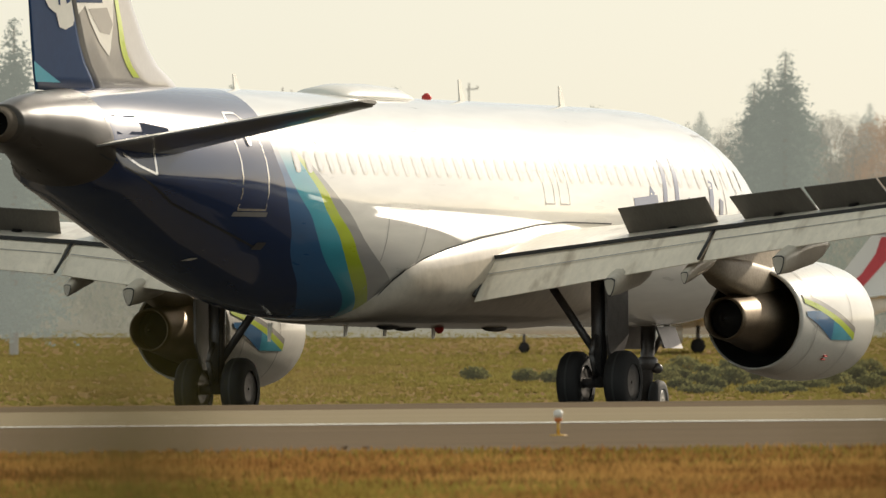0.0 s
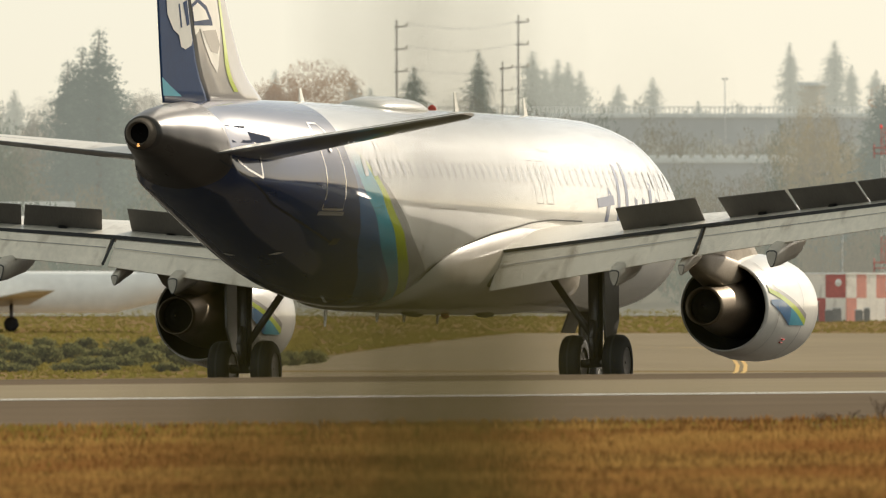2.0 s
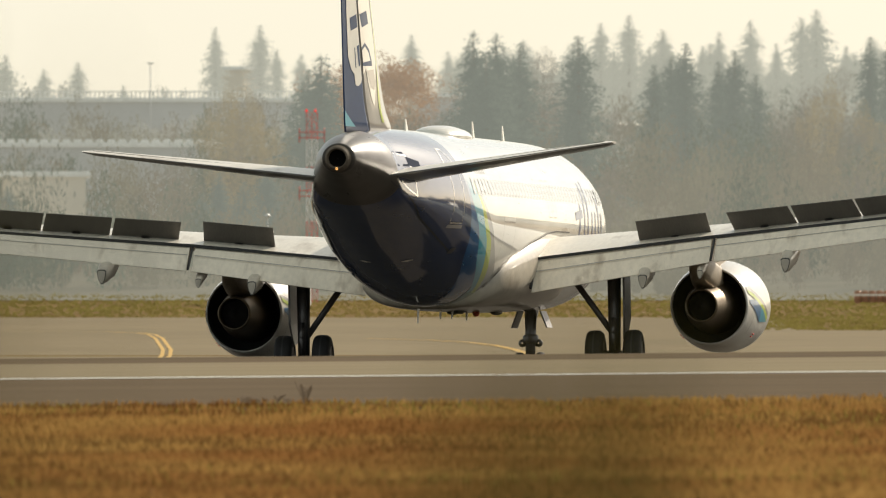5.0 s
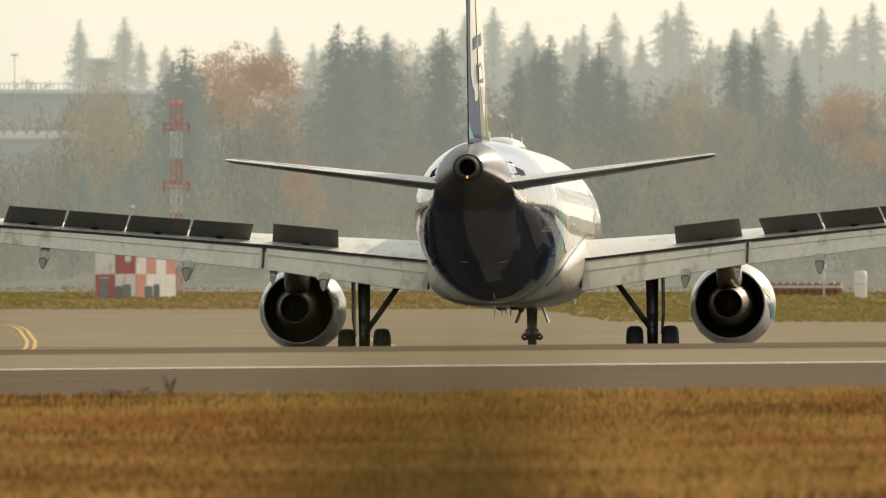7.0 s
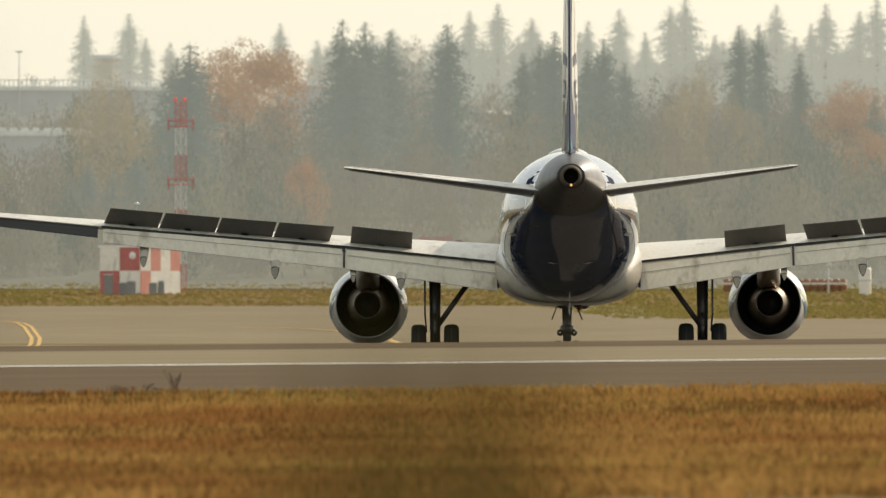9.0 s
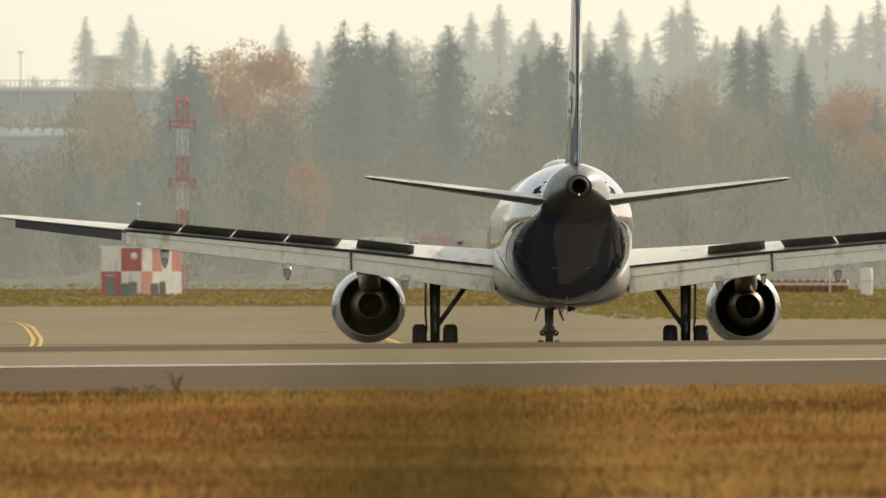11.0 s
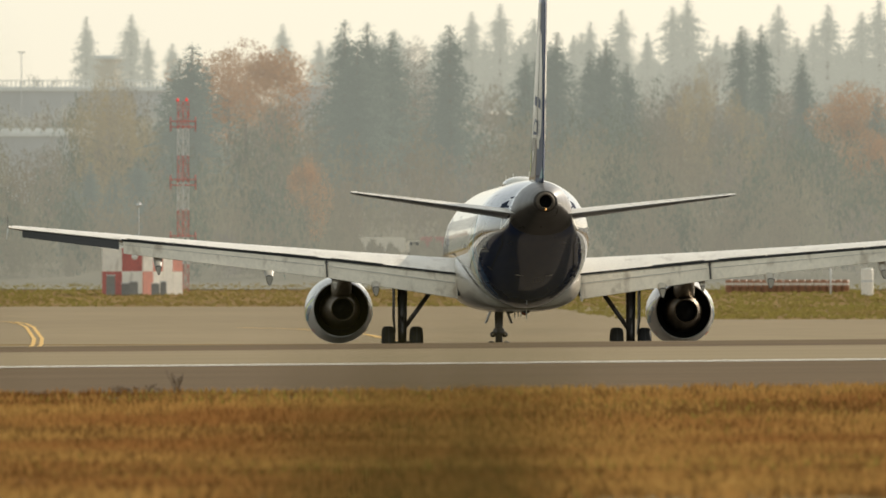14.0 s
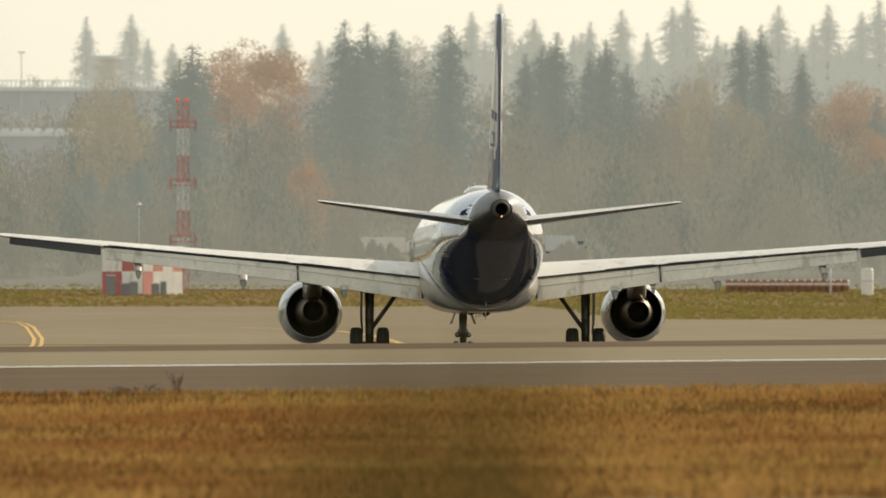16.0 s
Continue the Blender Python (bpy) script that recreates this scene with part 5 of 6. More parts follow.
g_rng = np.random.default_rng(21)
dry, brown, green = [], [], []
for _ in range(66000):
    d = 148 + 95 * g_rng.random() ** 0.8
    x = d * g_rng.uniform(-0.102, 0.029)
    q = noise.noise((x * 0.07, d * 0.22, 0)) + 0.6 * noise.noise((x * 0.4, d * 0.5, 3)) + 0.25 * g_rng.normal()
    g = noise.noise((x * 0.09, d * 0.05, 9)) + 0.2 * g_rng.normal() + 0.35 * max(0, (d - 222) / 20)
    (green if g > 0.42 else brown if q > 0.18 else dry).append((x, d, height(x, d)))
blades("dry_grass", dry, (0.03, 0.13), M["dry_grass"], 22, "golden dry grass beside the pavement")
blades("brown_grass", brown, (0.03, 0.12), M["brown_grass"], 26, "brown withered grass beside the pavement")
blades("green_grass", green, (0.03, 0.10), M["green_grass"], 23, "yellow-green grass patches beside the pavement")
far_dry, far_green = [], []
for _ in range(45000):
    d = g_rng.uniform(700, 1115)
    a = g_rng.uniform(-3400, 1000)
    x = d * math.sin(a * U)
    if a * U > near_edge(d) - 0.0003 and d < far_edge(a * U) + 1:
        continue
    (far_green if noise.noise((x * 0.05, d * 0.01, 8)) > -0.28 else far_dry).append((x, d, height(x, d)))
blades("far_grass", far_green, (0.05, 0.15), M["far_green"], 24, "olive green grass strip beyond the taxiway", 8, wide=0.06)
blades("far_dry_grass", far_dry, (0.05, 0.15), M["far_dry"], 25, "straw-coloured grass strip beyond the taxiway", 8, wide=0.06)


def bush(a, y, d, w, h, seed):
    """A low evergreen shrub."""
    rng = np.random.default_rng(seed)
    p = spot(a, 0, d)
    pts, sizes = [], []
    for _ in range(420):
        q = rng.normal(size=3)
        q /= np.linalg.norm(q)
        s = rng.random() ** 0.35
        pts.append((q[0] * w / 2 * s * (1 + 0.3 * noise.noise(q.tolist())), q[1] * w * 0.4 * s, h * 0.5 + q[2] * h * 0.5 * s))
        sizes.append(rng.uniform(0.05, 0.12))
    ob = new("shrub", quads_mesh("shrub", pts, sizes, M["shrub"], rng, 1.0))
    ob.location = (p.x, p.y, height(p.x, p.y))
    return tagged(ob, "low dark green shrub in the grass", "shrub", group="shrubs beside the runway")


for k in range(34):
    bush(-1300 + k * 12 + 14 * math.sin(k * 2.3) - X0, 0, 740 + 20 * (k * 5 % 7), 0.9 + 1.1 * (k * 7 % 5) / 5, 0.35 + 0.4 * (k * 3 % 7) / 7 + (0.15 if k % 9 == 4 else 0), 100 + k)
for k, a in enumerate((-760, -730, -690, -1480, -1530, -1620)):
    bush(a - X0, 0, 760 + 10 * k, 1.3, 0.6, 140 + k)


def weed(a, d, h, seed, spread=0.12):
    """A dry weed of thin branching stalks with seed heads."""
    rng = np.random.default_rng(seed)
    p = spot(a, 0, d)
    ob = empty("dry_weed", pose(p.x, p.y, height(p.x, p.y)))
    for _ in range(14 if h > 0.2 else 7):
        b = Vector((rng.normal() * spread * 0.25, rng.normal() * spread * 0.25, -0.01))
        t = Vector((rng.normal() * spread, rng.normal() * spread, h * rng.uniform(0.55, 1)))
        stalk = part("stalk", rod(b, t, 0.003, 0.0015, 5), M["weed_stem"], ob)
        for _ in range(4):
            bm = bmesh.new()
            bmesh.ops.create_icosphere(bm, subdivisions=1, radius=rng.uniform(0.006, 0.012), matrix=Matrix.Translation(b.lerp(t, rng.uniform(0.6, 1))))
            part("seed_head", bm, M["weed_stem"], stalk)
    return tagged(ob, "dead brown weed with seed heads in the grass", "weed", group="weeds at the grass edge")


M["weed_stem"] = material("dead_weed", (0.12, 0.075, 0.04), 0.9, vary=0.2)
weed(312 - X0, 246.0, 0.28, 1, 0.11)
for k, a in enumerate((222, 236, 262, 285, 205)):
    weed(a - X0, 246, 0.07 + 0.02 * (k % 3), 10 + k, 0.06)
for k, (a, d) in enumerate(((62, 158), (40, 160), (175, 156), (-1850, 246), (-1815, 246), (-2150, 246))):
    weed(a - X0, d, 0.08, 30 + k, 0.02)


def tall_weeds(a, d, n, reach, spread, seed, power=1.6):
    """Tall stems and blades close to the eye."""
    rng = np.random.default_rng(seed)
    p = spot(a, 0, d)
    z0 = height(p.x, p.y)
    v, f = [], []
    for k in range(n):
        x, y = rng.normal() * spread, rng.normal() * 0.2
        top = reach[0] + (reach[1] - reach[0]) * rng.random() ** power - z0
        w = rng.uniform(0.0035, 0.007)
        bend = rng.normal() * 0.02
        i = len(v)
        for u in (0, 0.5, 0.8, 1.0):
            ww = w * (1 - 0.6 * u)
            v += [(x - ww + bend * u * u, y, top * u), (x + ww + bend * u * u, y + 0.004, top * u)]
        f += [(i + 2 * j, i + 2 * j + 1, i + 2 * j + 3, i + 2 * j + 2) for j in range(3)]
    ob = new("tall_grass_clump", mesh_from("tall_grass_clump", v, f, M["shrub_dry"]))
    ob.location = (p.x, p.y, z0)
    return tagged(ob, "tall olive weeds standing close to the viewer", "grass", kind="stuff")


M["shrub_dry"] = leaf_material("olive_stems", (0.075, 0.07, 0.02), (0.115, 0.098, 0.03), 0.4)
tall_weeds(-755 - X0, 12.0, 34, (0.18, 0.48), 0.05, 64, 1.6)
tall_weeds(-520 - X0, 12.0, 56, (0.18, 0.70), 0.05, 61, 1.7)
tall_weeds(770 - X0, 12.0, 46, (0.20, 0.37), 0.035, 62)
tall_weeds(-540 - X0, 12.0, 40, (0.17, 0.275), 0.055, 66)
tall_weeds(640 - X0, 12.0, 34, (0.19, 0.305), 0.05, 65)
tall_weeds(-2210 - X0, 12.0, 60, (0.20, 0.40), 0.042, 63)

# ---- things round the airfield ----
def stand(x, y, d, name):
    """An empty at a place on the ground d metres off."""
    p = spot(x - X0, 0, d)
    return empty(name, pose(p.x, p.y, height(p.x, p.y), 0, 0, -math.degrees((x - X0) * U)))


def edge_light(x, d):
    ob = stand(x, 0, d, "runway_light")
    part("base_plate", turned([(0, 0.12), (0.02, 0.12), (0.03, 0.04)], 20, "z", close_ends=True), M["line_yellow"], ob, "yellow base plate")
    part("stem", rod((0, 0, 0.02), (0, 0, 0.2), 0.022, n=10), M["line_yellow"], ob, "yellow stem")
    part("collar", turned([(0.19, 0.03), (0.21, 0.05), (0.25, 0.055), (0.26, 0.03)], 16, "z", close_ends=True), M["orange"], ob)
    part("lens", turned([(0.25, 0.05), (0.29, 0.062), (0.335, 0.06), (0.36, 0.04), (0.365, 0.005)], 16, "z", close_ends=True), M["white"], ob, "white glass lens dome")
    tagged(ob, "small elevated runway edge light on a yellow stem", "light")


edge_light(-1472, 258.5)

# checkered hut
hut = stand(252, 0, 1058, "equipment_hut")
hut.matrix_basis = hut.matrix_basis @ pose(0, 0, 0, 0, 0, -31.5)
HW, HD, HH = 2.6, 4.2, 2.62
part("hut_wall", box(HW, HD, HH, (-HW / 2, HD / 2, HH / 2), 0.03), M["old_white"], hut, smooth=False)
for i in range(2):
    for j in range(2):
        mat = M["hazed_red"] if (i + j) % 2 == 0 else M["old_white"]
        part("checker_panel", box(HW / 2 - 0.02, 0.06, HH / 2 - 0.02, (-HW * (0.75 - 0.5 * i), -0.03, HH * (0.25 + 0.5 * j)), 0.01), mat, hut, "red painted panel" if mat is M["hazed_red"] else "white painted panel", smooth=False)
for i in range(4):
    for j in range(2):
        mat = M["hut_red_sunlit"] if (i + j) % 2 == 0 and (i, j) != (2, 0) else M["old_white"]
        part("checker_panel", box(0.06, HD / 4 - 0.02, HH / 2 - 0.02, (0.03, HD * (0.125 + 0.25 * i), HH * (0.25 + 0.5 * j)), 0.01), mat, hut, "red panel coloured orange as if sunlit" if mat is M["hut_red_sunlit"] else "white painted panel", smooth=False)
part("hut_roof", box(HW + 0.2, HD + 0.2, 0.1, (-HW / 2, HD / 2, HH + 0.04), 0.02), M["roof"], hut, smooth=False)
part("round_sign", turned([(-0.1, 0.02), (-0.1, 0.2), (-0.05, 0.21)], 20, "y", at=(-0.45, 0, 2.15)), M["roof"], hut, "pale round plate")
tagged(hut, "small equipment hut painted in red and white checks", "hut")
for x, d, w, h in ((196, 1055.5, 0.5, 1.1), (222, 1056, 0.45, 0.65), (236, 1055.5, 0.5, 0.75), (275, 1055.5, 0.45, 0.65), (289, 1056, 0.35, 0.75)):
    ob = stand(x, 0, d, "equipment_cabinet")
    part("cabinet_body", box(w, 0.5, h, (0, 0, h / 2), 0.05), M["hut_grey"], ob, smooth=False)
    part("cabinet_lid", box(w + 0.06, 0.56, 0.05, (0, 0, h + 0.02), 0.01), M["wall"], ob, smooth=False)
    tagged(ob, "grey metal cabinet before the checkered hut", "cabinet", group="cabinets at the hut")

# red and white lattice mast
mast = stand(324, 0, 1075, "lattice_mast")
top = spot(0, Y0 - 180, 1075).z - mast.location.z
legs = [(0.36 * math.cos(a), 0.36 * math.sin(a)) for a in (0.5, 2.6, 4.7)]
nseg = 14
for s in range(nseg):
    mat = M["hazed_red"] if (s // 2) % 2 == 0 else M["wall"]
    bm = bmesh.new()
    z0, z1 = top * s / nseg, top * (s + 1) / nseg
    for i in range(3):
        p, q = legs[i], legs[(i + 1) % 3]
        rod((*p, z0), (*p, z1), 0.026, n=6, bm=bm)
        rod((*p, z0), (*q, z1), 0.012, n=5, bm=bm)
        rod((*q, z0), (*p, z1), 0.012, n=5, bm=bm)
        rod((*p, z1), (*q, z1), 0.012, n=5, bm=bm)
    part("lattice_section", bm, mat, mast, "red lattice section" if mat is M["hazed_red"] else "grey-white lattice section", smooth=False)
for v in (215, 225, 318, 328, 418, 428):
    z = spot(0, Y0 - v, 1075).z - mast.location.z
    part("cross_arm", rod((-0.75, 0, z), (0.75, 0, z), 0.03, n=8), M["hazed_red"], mast)
    for sx in (-0.7, 0.7):
        part("arm_aerial", rod((sx, 0, z - 0.25), (sx, 0, z + 0.25), 0.035, n=8), M["hazed_red"], mast)
lamp_red = bpy.data.materials.new("obstruction_glow")
lamp_red.use_nodes = True
lamp_red.node_tree.nodes["Principled BSDF"].inputs["Base Color"].default_value = (0.6, 0.02, 0.02, 1)
lamp_red.node_tree.nodes["Principled BSDF"].inputs["Emission Color"].default_value = (1, 0.08, 0.06, 1)
lamp_red.node_tree.nodes["Principled BSDF"].inputs["Emission Strength"].default_value = 0.5
for sx in (-0.3, 0.2):
    part("obstruction_lamp", turned([(top, 0.06), (top + 0.1, 0.08), (top + 0.2, 0.04)], 10, "z", at=(sx, 0, 0), close_ends=True), lamp_red, mast, "glowing red lamp")
tagged(mast, "red and white lattice mast with cross arms", "mast")

# white post and row of orange barrels
post = stand(1535, 0, 1055, "marker_post")
part("post_body", turned([(0, 0.33), (0.05, 0.34), (1.4, 0.34), (1.5, 0.3), (1.52, 0.02)], 20, "z", close_ends=True), M["old_white"], post)
part("post_band", turned([(0.75, 0.347), (0.85, 0.347)], 20, "z"), M["wall"], post)
tagged(post, "stout round white marker post in the grass", "post")
barrel = None
for k in range(17):
    p = spot(1290 + k * 12.9 - X0, 0, 1072)
    m = pose(p.x, p.y, height(p.x, p.y), 0, 0, k * 40)
    if barrel is None:
        barrel = empty("barrel", m)
        part("drum", turned([(0, 0.2), (0.02, 0.21), (0.3, 0.2), (0.32, 0.215), (0.36, 0.2), (0.7, 0.19), (0.72, 0.02)], 14, "z", close_ends=True), M["hazed_orange"], barrel)
        part("reflective_band", turned([(0.42, 0.202), (0.52, 0.2)], 14, "z"), M["pale_wall"], barrel, "pale reflective band")
        tagged(barrel, "orange traffic barrel with a pale band", "barrel", group="row of barrels")
    else:
        copy_thing(barrel, m)


def building(name, x0, x1, ytop, d, depth, mat, label, turn=0, storeys=3, bays=8, category="building"):
    ob = stand((x0 + x1) / 2, 0, d, name)
    ob.matrix_basis = ob.matrix_basis @ pose(0, 0, 0, 0, 0, turn)
    w = (x1 - x0) * d * U
    h = spot(0, Y0 - ytop, d).z - ob.location.z
    part("main_wall", box(w, depth, h, (0, depth / 2, h / 2), 0.05), mat, ob, smooth=False)
    part("roof", box(w + 0.6, depth + 0.6, 0.35, (0, depth / 2, h + 0.1), 0.05), M["roof"], ob, "pale flat roof", smooth=False)
    for s in range(storeys):
        for b in range(bays):
            z = h - (s + 0.6) * min(3.2, h / (storeys + 0.3))
            wd = part("window", box(w / bays * 0.7, 0.12, 1.3, (-w / 2 + (b + 0.5) * w / bays, -0.03, z), 0.02), M["seal"], ob, smooth=False)
            part("pane", box(w / bays * 0.62, 0.05, 1.1, (-w / 2 + (b + 0.5) * w / bays, -0.08, z)), M["glazing"], wd, smooth=False)
    return tagged(ob, label, category)


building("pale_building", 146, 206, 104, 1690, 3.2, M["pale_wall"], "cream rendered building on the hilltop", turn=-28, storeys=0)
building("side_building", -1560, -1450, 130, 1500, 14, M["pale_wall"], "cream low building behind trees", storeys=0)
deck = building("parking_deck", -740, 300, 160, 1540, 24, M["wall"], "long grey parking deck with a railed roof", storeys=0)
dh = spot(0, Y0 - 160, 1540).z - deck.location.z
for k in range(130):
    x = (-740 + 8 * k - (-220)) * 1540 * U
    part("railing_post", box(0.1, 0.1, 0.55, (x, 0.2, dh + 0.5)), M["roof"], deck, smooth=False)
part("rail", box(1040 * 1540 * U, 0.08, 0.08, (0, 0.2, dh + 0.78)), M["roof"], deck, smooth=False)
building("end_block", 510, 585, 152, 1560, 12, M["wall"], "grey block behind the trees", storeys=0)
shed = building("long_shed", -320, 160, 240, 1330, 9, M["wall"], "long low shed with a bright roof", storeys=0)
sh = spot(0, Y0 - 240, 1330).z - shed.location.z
# pale boxes added along the roof to imitate its bright glint
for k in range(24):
    part("roof_glint_box", box(0.55, 1.6, 0.3, (-9.0 + k * 0.78, 0.6, sh + 0.35), 0.06), M["roof"], shed, smooth=False)
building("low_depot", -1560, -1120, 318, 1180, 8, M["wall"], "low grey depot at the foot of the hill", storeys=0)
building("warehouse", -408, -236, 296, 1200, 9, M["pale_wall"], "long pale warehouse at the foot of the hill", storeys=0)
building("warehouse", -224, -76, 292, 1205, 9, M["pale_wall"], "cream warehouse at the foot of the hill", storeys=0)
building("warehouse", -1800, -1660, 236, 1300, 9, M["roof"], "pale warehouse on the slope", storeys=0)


def pole(x, ytop, d, r, arms):
    ob = stand(x, 0, d, "power_pole")
    h = spot(0, Y0 - ytop, d).z - ob.location.z
    part("shaft", rod((0, 0, -0.2), (0, 0, h), r, r * 0.7, 10), M["wood"], ob)
    for k in range(arms):
        z = h - 0.5 - k * 1.5
        part("cross_arm", rod((-0.2, 0, z), (0.7, 0, z + 0.05), 0.045, n=6), M["wood"], ob)
        part("insulator", turned([(z + 0.05, 0.05), (z + 0.1, 0.09), (z + 0.3, 0.05)], 8, "z", at=(0.66, 0, 0), close_ends=True), M["pale_wall"], ob)
    tagged(ob, "tall weathered wooden power pole", "pole", group="power poles")
    return ob, h


tops = []
for x, y, d, arms in ((-543, -12, 1280, 3), (-328, -20, 1280, 3), (-356, 62, 1300, 2), (-870, 76, 1450, 1), (-1630, 62, 1450, 1), (-1960, 70, 1400, 1)):
    ob, h = pole(x, y, d, 0.08, arms)
    tops.append((ob.location.copy(), h))
for k in range(3):
    (p, hp), (q, hq) = tops[0], tops[1]
    bm = bmesh.new()
    last = None
    for i in range(13):
        u = i / 12
        c = p.lerp(q, u) + Vector((0.66, 0, hp + (hq - hp) * u - 0.2 - 1.5 * k - 2.2 * u * (1 - u)))
        if last is not None:
            rod(last, c, 0.008, n=4, bm=bm)
        last = c
    tagged(part("power_cable", bm, M["seal"]), "thin dark sagging power cable", "cable", group="cables between poles")
lamp = stand(38, 0, 1480, "street_lamp")
lh = spot(0, Y0 - 93, 1480).z - lamp.location.z
part("shaft", rod((0, 0, -0.2), (0, 0, lh), 0.05, 0.035, 8), M["wall"], lamp)
part("lamp_head", box(0.6, 0.2, 0.1, (0, 0, lh), 0.03), M["wall"], lamp)
tagged(lamp, "tall grey street lamp on the hilltop", "lamp")

# parked jet beyond the grass
pj = stand(-1245, 0, 1010, "parked_airliner")
pj.matrix_basis = pj.matrix_basis @ pose(0, 0, -0.75, 0, 0, 90)
# roof material's emission added to brighten the body's shaded side
part("fuselage", loft([[(w * math.cos(2 * math.pi * i / 20), y, z + w * math.sin(2 * math.pi * i / 20)) for i in range(20)] for y, w, z in ((11.5, 0.05, 2.5), (11, 0.5, 2.6), (10, 0.9, 2.75), (8.5, 1.1, 2.85), (-6, 1.1, 2.85), (-9, 0.7, 3.15), (-11.5, 0.2, 3.5))]), M["roof"], pj, "white body")
part("fin", loft([[(-0.12, -7.2, 3.7), (0.12, -7.2, 3.7), (0.1, -10.8, 3.7), (-0.1, -10.8, 3.7)], [(-0.05, -9.8, 7.0), (0.05, -9.8, 7.0), (0.05, -11.6, 7.0), (-0.05, -11.6, 7.0)]]), M["wall"], pj, "grey fin", smooth=False)
for sd in (-1, 1):
    part("fin_sweep", loft([[(sd * 0.135, -8.3, 4.0), (sd * 0.135, -9.1, 4.0)], [(sd * 0.125, -9.3, 5.0), (sd * 0.125, -10.0, 5.0)], [(sd * 0.11, -10.0, 6.0), (sd * 0.11, -10.9, 6.0)], [(sd * 0.1, -10.3, 6.9), (sd * 0.1, -11.5, 6.9)]], False, False), M["signal_pink"], pj, "red sweep on the fin", smooth=False)
part("fin_tip", loft([[(-0.06, -9.78, 7.0), (0.06, -9.78, 7.0), (0.06, -11.6, 7.0), (-0.06, -11.6, 7.0)], [(-0.04, -10.2, 7.7), (0.04, -10.2, 7.7), (0.04, -11.8, 7.7), (-0.04, -11.8, 7.7)]]), M["silver"], pj, "grey fin tip", smooth=False)
for sd in (-1, 1):
    part("wing", loft([foil(x, le, te, z, th, sd, 0.0) for x, le, te, z, th in ((0.8, 2.5, -1.5, 2.2, 0.4), (9.5, -1.6, -2.9, 2.9, 0.12))]), M["wing_grey"], pj)
    part("tailplane", loft([foil(x, le, te, z, th, sd, 0.0) for x, le, te, z, th in ((0.3, -8.6, -10.6, 3.6, 0.2), (3.8, -10.3, -11.2, 3.8, 0.08))]), M["white"], pj)
    eng = part("engine", turned([(2.6, 0.5), (2.8, 0.6), (1.5, 0.66), (0.2, 0.45)], 18, at=(sd * 3.2, 0, 1.75), close_ends=True), M["white"], pj, "white engine cowling")
    part("main_gear", rod((sd * 1.9, -0.6, 1.0), (sd * 1.9, -0.6, 2.2), 0.1, n=8), M["steel"], pj)
    part("wheel", turned([(-0.15, 0.2), (-0.12, 0.4), (0.12, 0.4), (0.15, 0.2)], 16, "x", at=(sd * 1.9, -0.6, 1.15), close_ends=True), M["rubber"], pj)
part("nose_gear", rod((0, 8.6, 0.95), (0, 8.6, 2.0), 0.08, n=8), M["steel"], pj)
part("wheel", turned([(-0.12, 0.1), (-0.1, 0.3), (0.1, 0.3), (0.12, 0.1)], 16, "x", at=(0, 8.6, 1.05), close_ends=True), M["rubber"], pj)
tagged(pj, "parked white jet with a red sweep on its grey fin", "airplane")


def truck(x, d, w, h, mat, label):
    ob = stand(x, 0, d, "service_truck")
    part("cargo_box", box(w * 0.72, 2.2, h * 0.8, (-w * 0.12, 1.1, h * 0.56), 0.06), mat, ob, smooth=False)
    cab = part("cab", box(w * 0.24, 2.1, h * 0.62, (w * 0.37, 1.1, h * 0.45), 0.1), mat, ob, smooth=False)
    part("side_window", box(w * 0.14, 0.04, h * 0.22, (w * 0.38, 0.04, h * 0.6), 0.01), M["glazing"], cab, smooth=False)
    for sx in (-0.34, -0.1, 0.36):
        part("wheel", turned([(-0.14, 0.2), (-0.12, 0.42), (0.12, 0.42), (0.14, 0.2)], 16, "y", at=(w * sx, 0.3, 0.42), close_ends=True), M["rubber"], ob)
    tagged(ob, label, "truck")


truck(690, 1185, 4.0, 1.15, M["pale_wall"], "pale service truck parked at the foot of the hill")
truck(785, 1187, 3.0, 1.15, M["dull_red"], "red service truck, its colour muted for haze, at the foot of the hill")
truck(1000, 1187, 2.6, 1.2, M["wall"], "grey service truck parked at the foot of the hill")


# yard lamp with a bright head, a light on a stick and a dark marker board
yard = stand(246, 0, 1112, "yard_lamp")
yh = spot(0, Y0 - 366, 1112).z - yard.location.z
part("shaft", rod((0, 0, 0), (0, 0, yh), 0.022, 0.015, 8), M["wall"], yard)
part("lamp_head", turned([(yh, 0.12), (yh + 0.12, 0.16), (yh + 0.24, 0.04)], 12, "z", close_ends=True), M["chrome"], yard, "bright metal lamp head")
tagged(yard, "thin yard lamp with a bright head", "lamp")
stick = stand(1470, 0, 1062, "field_light")
part("shaft", rod((0, 0, 0), (0, 0, 1.5), 0.05, n=8), M["wall"], stick)
part("lamp_head", turned([(1.45, 0.1), (1.55, 0.17), (1.8, 0.13), (1.85, 0.02)], 12, "z", close_ends=True), M["wall"], stick)
tagged(stick, "grey airfield light on a short pole", "light")
board = stand(1030, 0, 1020, "marker_board")
part("panel", box(0.35, 0.08, 0.75, (0, 0, 0.75), 0.02), M["spoiler"], board, smooth=False)
part("leg", box(0.08, 0.06, 0.5, (0, 0, 0.2)), M["wall"], board, smooth=False)
tagged(board, "small dark marker board in the grass", "sign")


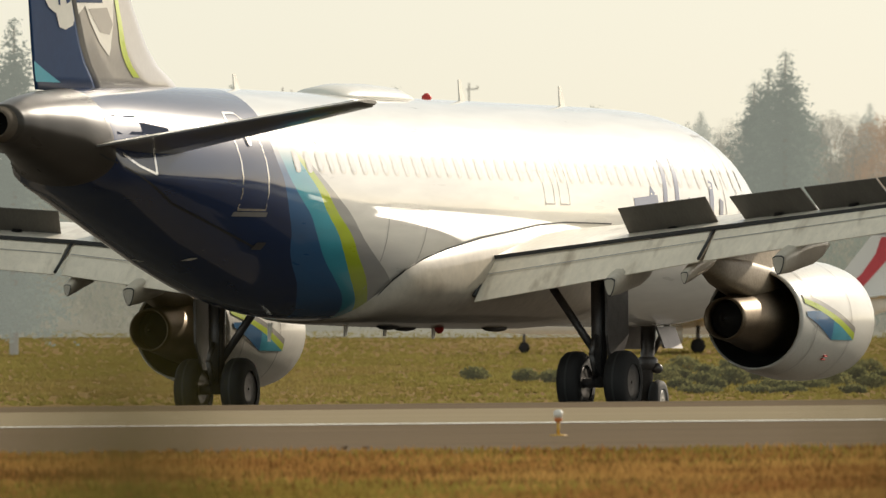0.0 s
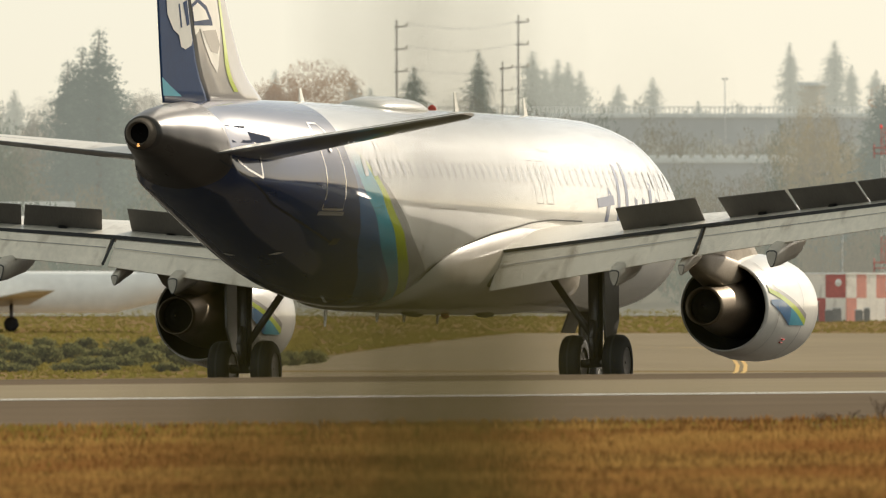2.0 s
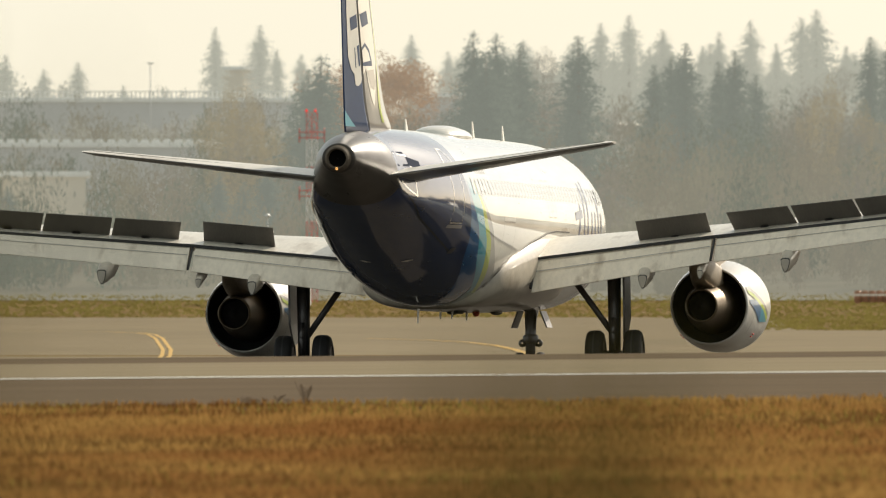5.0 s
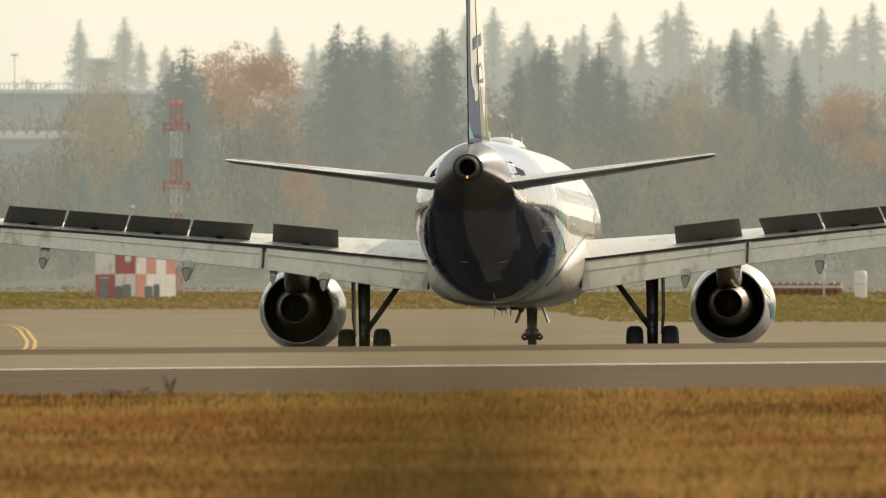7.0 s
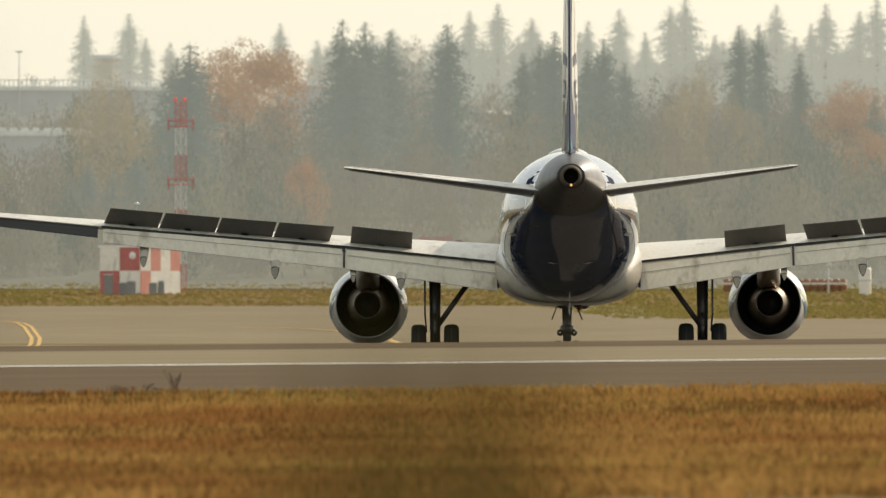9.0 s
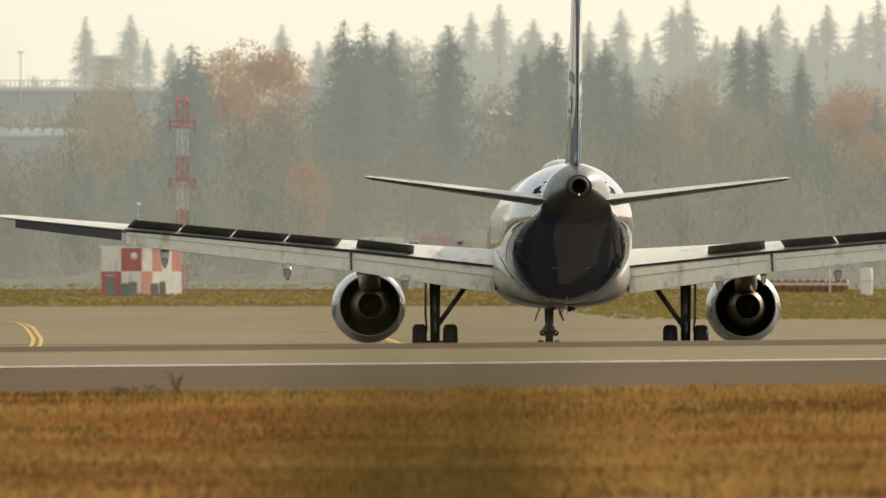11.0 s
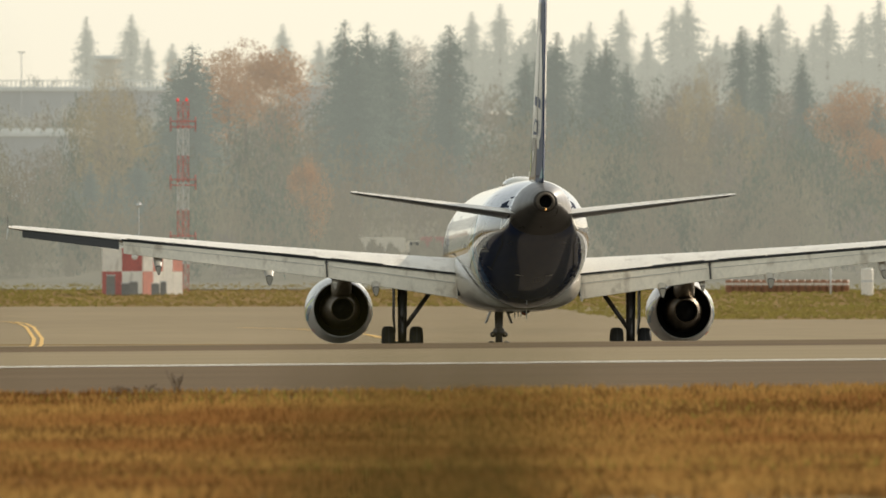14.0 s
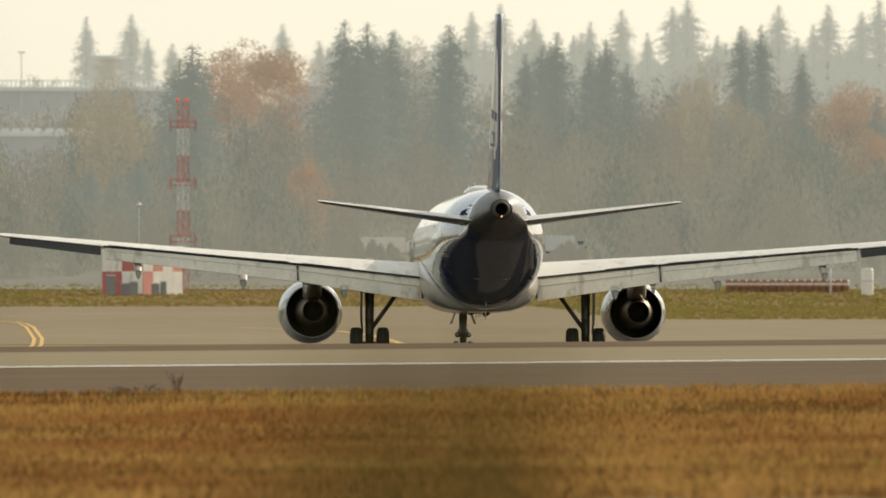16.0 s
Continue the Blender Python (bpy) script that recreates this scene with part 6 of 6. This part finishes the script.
def motions():
    """The jet rolls away and turns; its wheels turn; its spoilers fold down."""
    # seconds, x, y, z, pitch, roll, heading
    rows = [(0.0, -26.35, 352.09, 0.014, -0.22, -0.96, -16.83), (0.5, -23.31, 362.98, 0.013, -0.22, -0.95, -16.13), (1.0, -20.42, 373.87, 0.014, -0.22, -0.93, -15.43),
            (1.5, -17.64, 384.74, 0.017, -0.22, -0.92, -14.71), (2.0, -15.07, 395.67, 0.017, -0.22, -0.92, -13.91), (2.5, -12.62, 406.66, 0.012, -0.22, -0.93, -13.04),
            (3.0, -10.32, 417.71, 0.001, -0.22, -0.93, -12.18), (3.5, -8.11, 428.75, -0.019, -0.22, -0.95, -11.29), (4.2, -5.39, 444.05, -0.062, -0.22, -1.0, -9.75),
            (6.3, 0.66, 488.01, -0.109, -0.22, -0.73, -4.43), (7.0, 1.91, 502.03, -0.102, -0.22, -0.63, -3.1), (8.0, 3.06, 521.81, -0.064, -0.22, -0.47, -1.57),
            (9.0, 3.64, 541.5, -0.039, -0.22, -0.27, -0.15), (11.5, 3.51, 586.57, 0.011, -0.22, 0.22, 1.41), (12.5, 3.14, 605.31, 0.006, -0.22, 0.24, 1.87),
            (13.5, 2.71, 624.17, 0.011, -0.22, 0.28, 2.23), (14.5, 2.13, 642.93, 0.011, -0.22, 0.31, 2.57), (16.0, 1.21, 670.06, 0.033, -0.22, 0.18, 2.23)]
    walk(jet, [(t, pose(x, y, z, rx, ry, rz)) for t, x, y, z, rx, ry, rz in rows])
    way, last = 0.0, rows[0]
    turns = [(0.0, 0.0)]
    for r in rows[1:]:
        step = math.hypot(r[1] - last[1], r[2] - last[2])
        n = max(1, int(math.ceil(step / 0.45)))
        turns += [(last[0] + (r[0] - last[0]) * k / n, way + step * k / n) for k in range(1, n + 1)]
        way, last = way + step, r
    for wh, place, radius in WHEELS:
        walk(wh, [(t, pose(*place, -math.degrees(w / radius) % 360)) for t, w in turns])
    hinge, axis = Vector((0, -15.7, 6.0)), Vector((0, -2.2, 5.5)).normalized()
    def turned_rudder(deg):
        return Matrix.Translation(hinge) @ Matrix.Rotation(radians(deg), 4, axis) @ Matrix.Translation(-hinge)
    walk(rudder, [(t, turned_rudder(a)) for t, a in ((0, -4), (3.5, -4), (5.5, -3), (8.0, -1.5), (10, 0), (16, 0))])
    for sp, m, side in SPOILERS:
        walk(sp, [(t, m @ pose(0, 0, 0, -a, 0, 0)) for t, a in ((0, 44), (9.4, 44), (10.3, 42), (10.9, 27), (11.3, 13), (11.5, 8), (11.8, 0.5), (12.0, 0), (16, 0))])


motions()
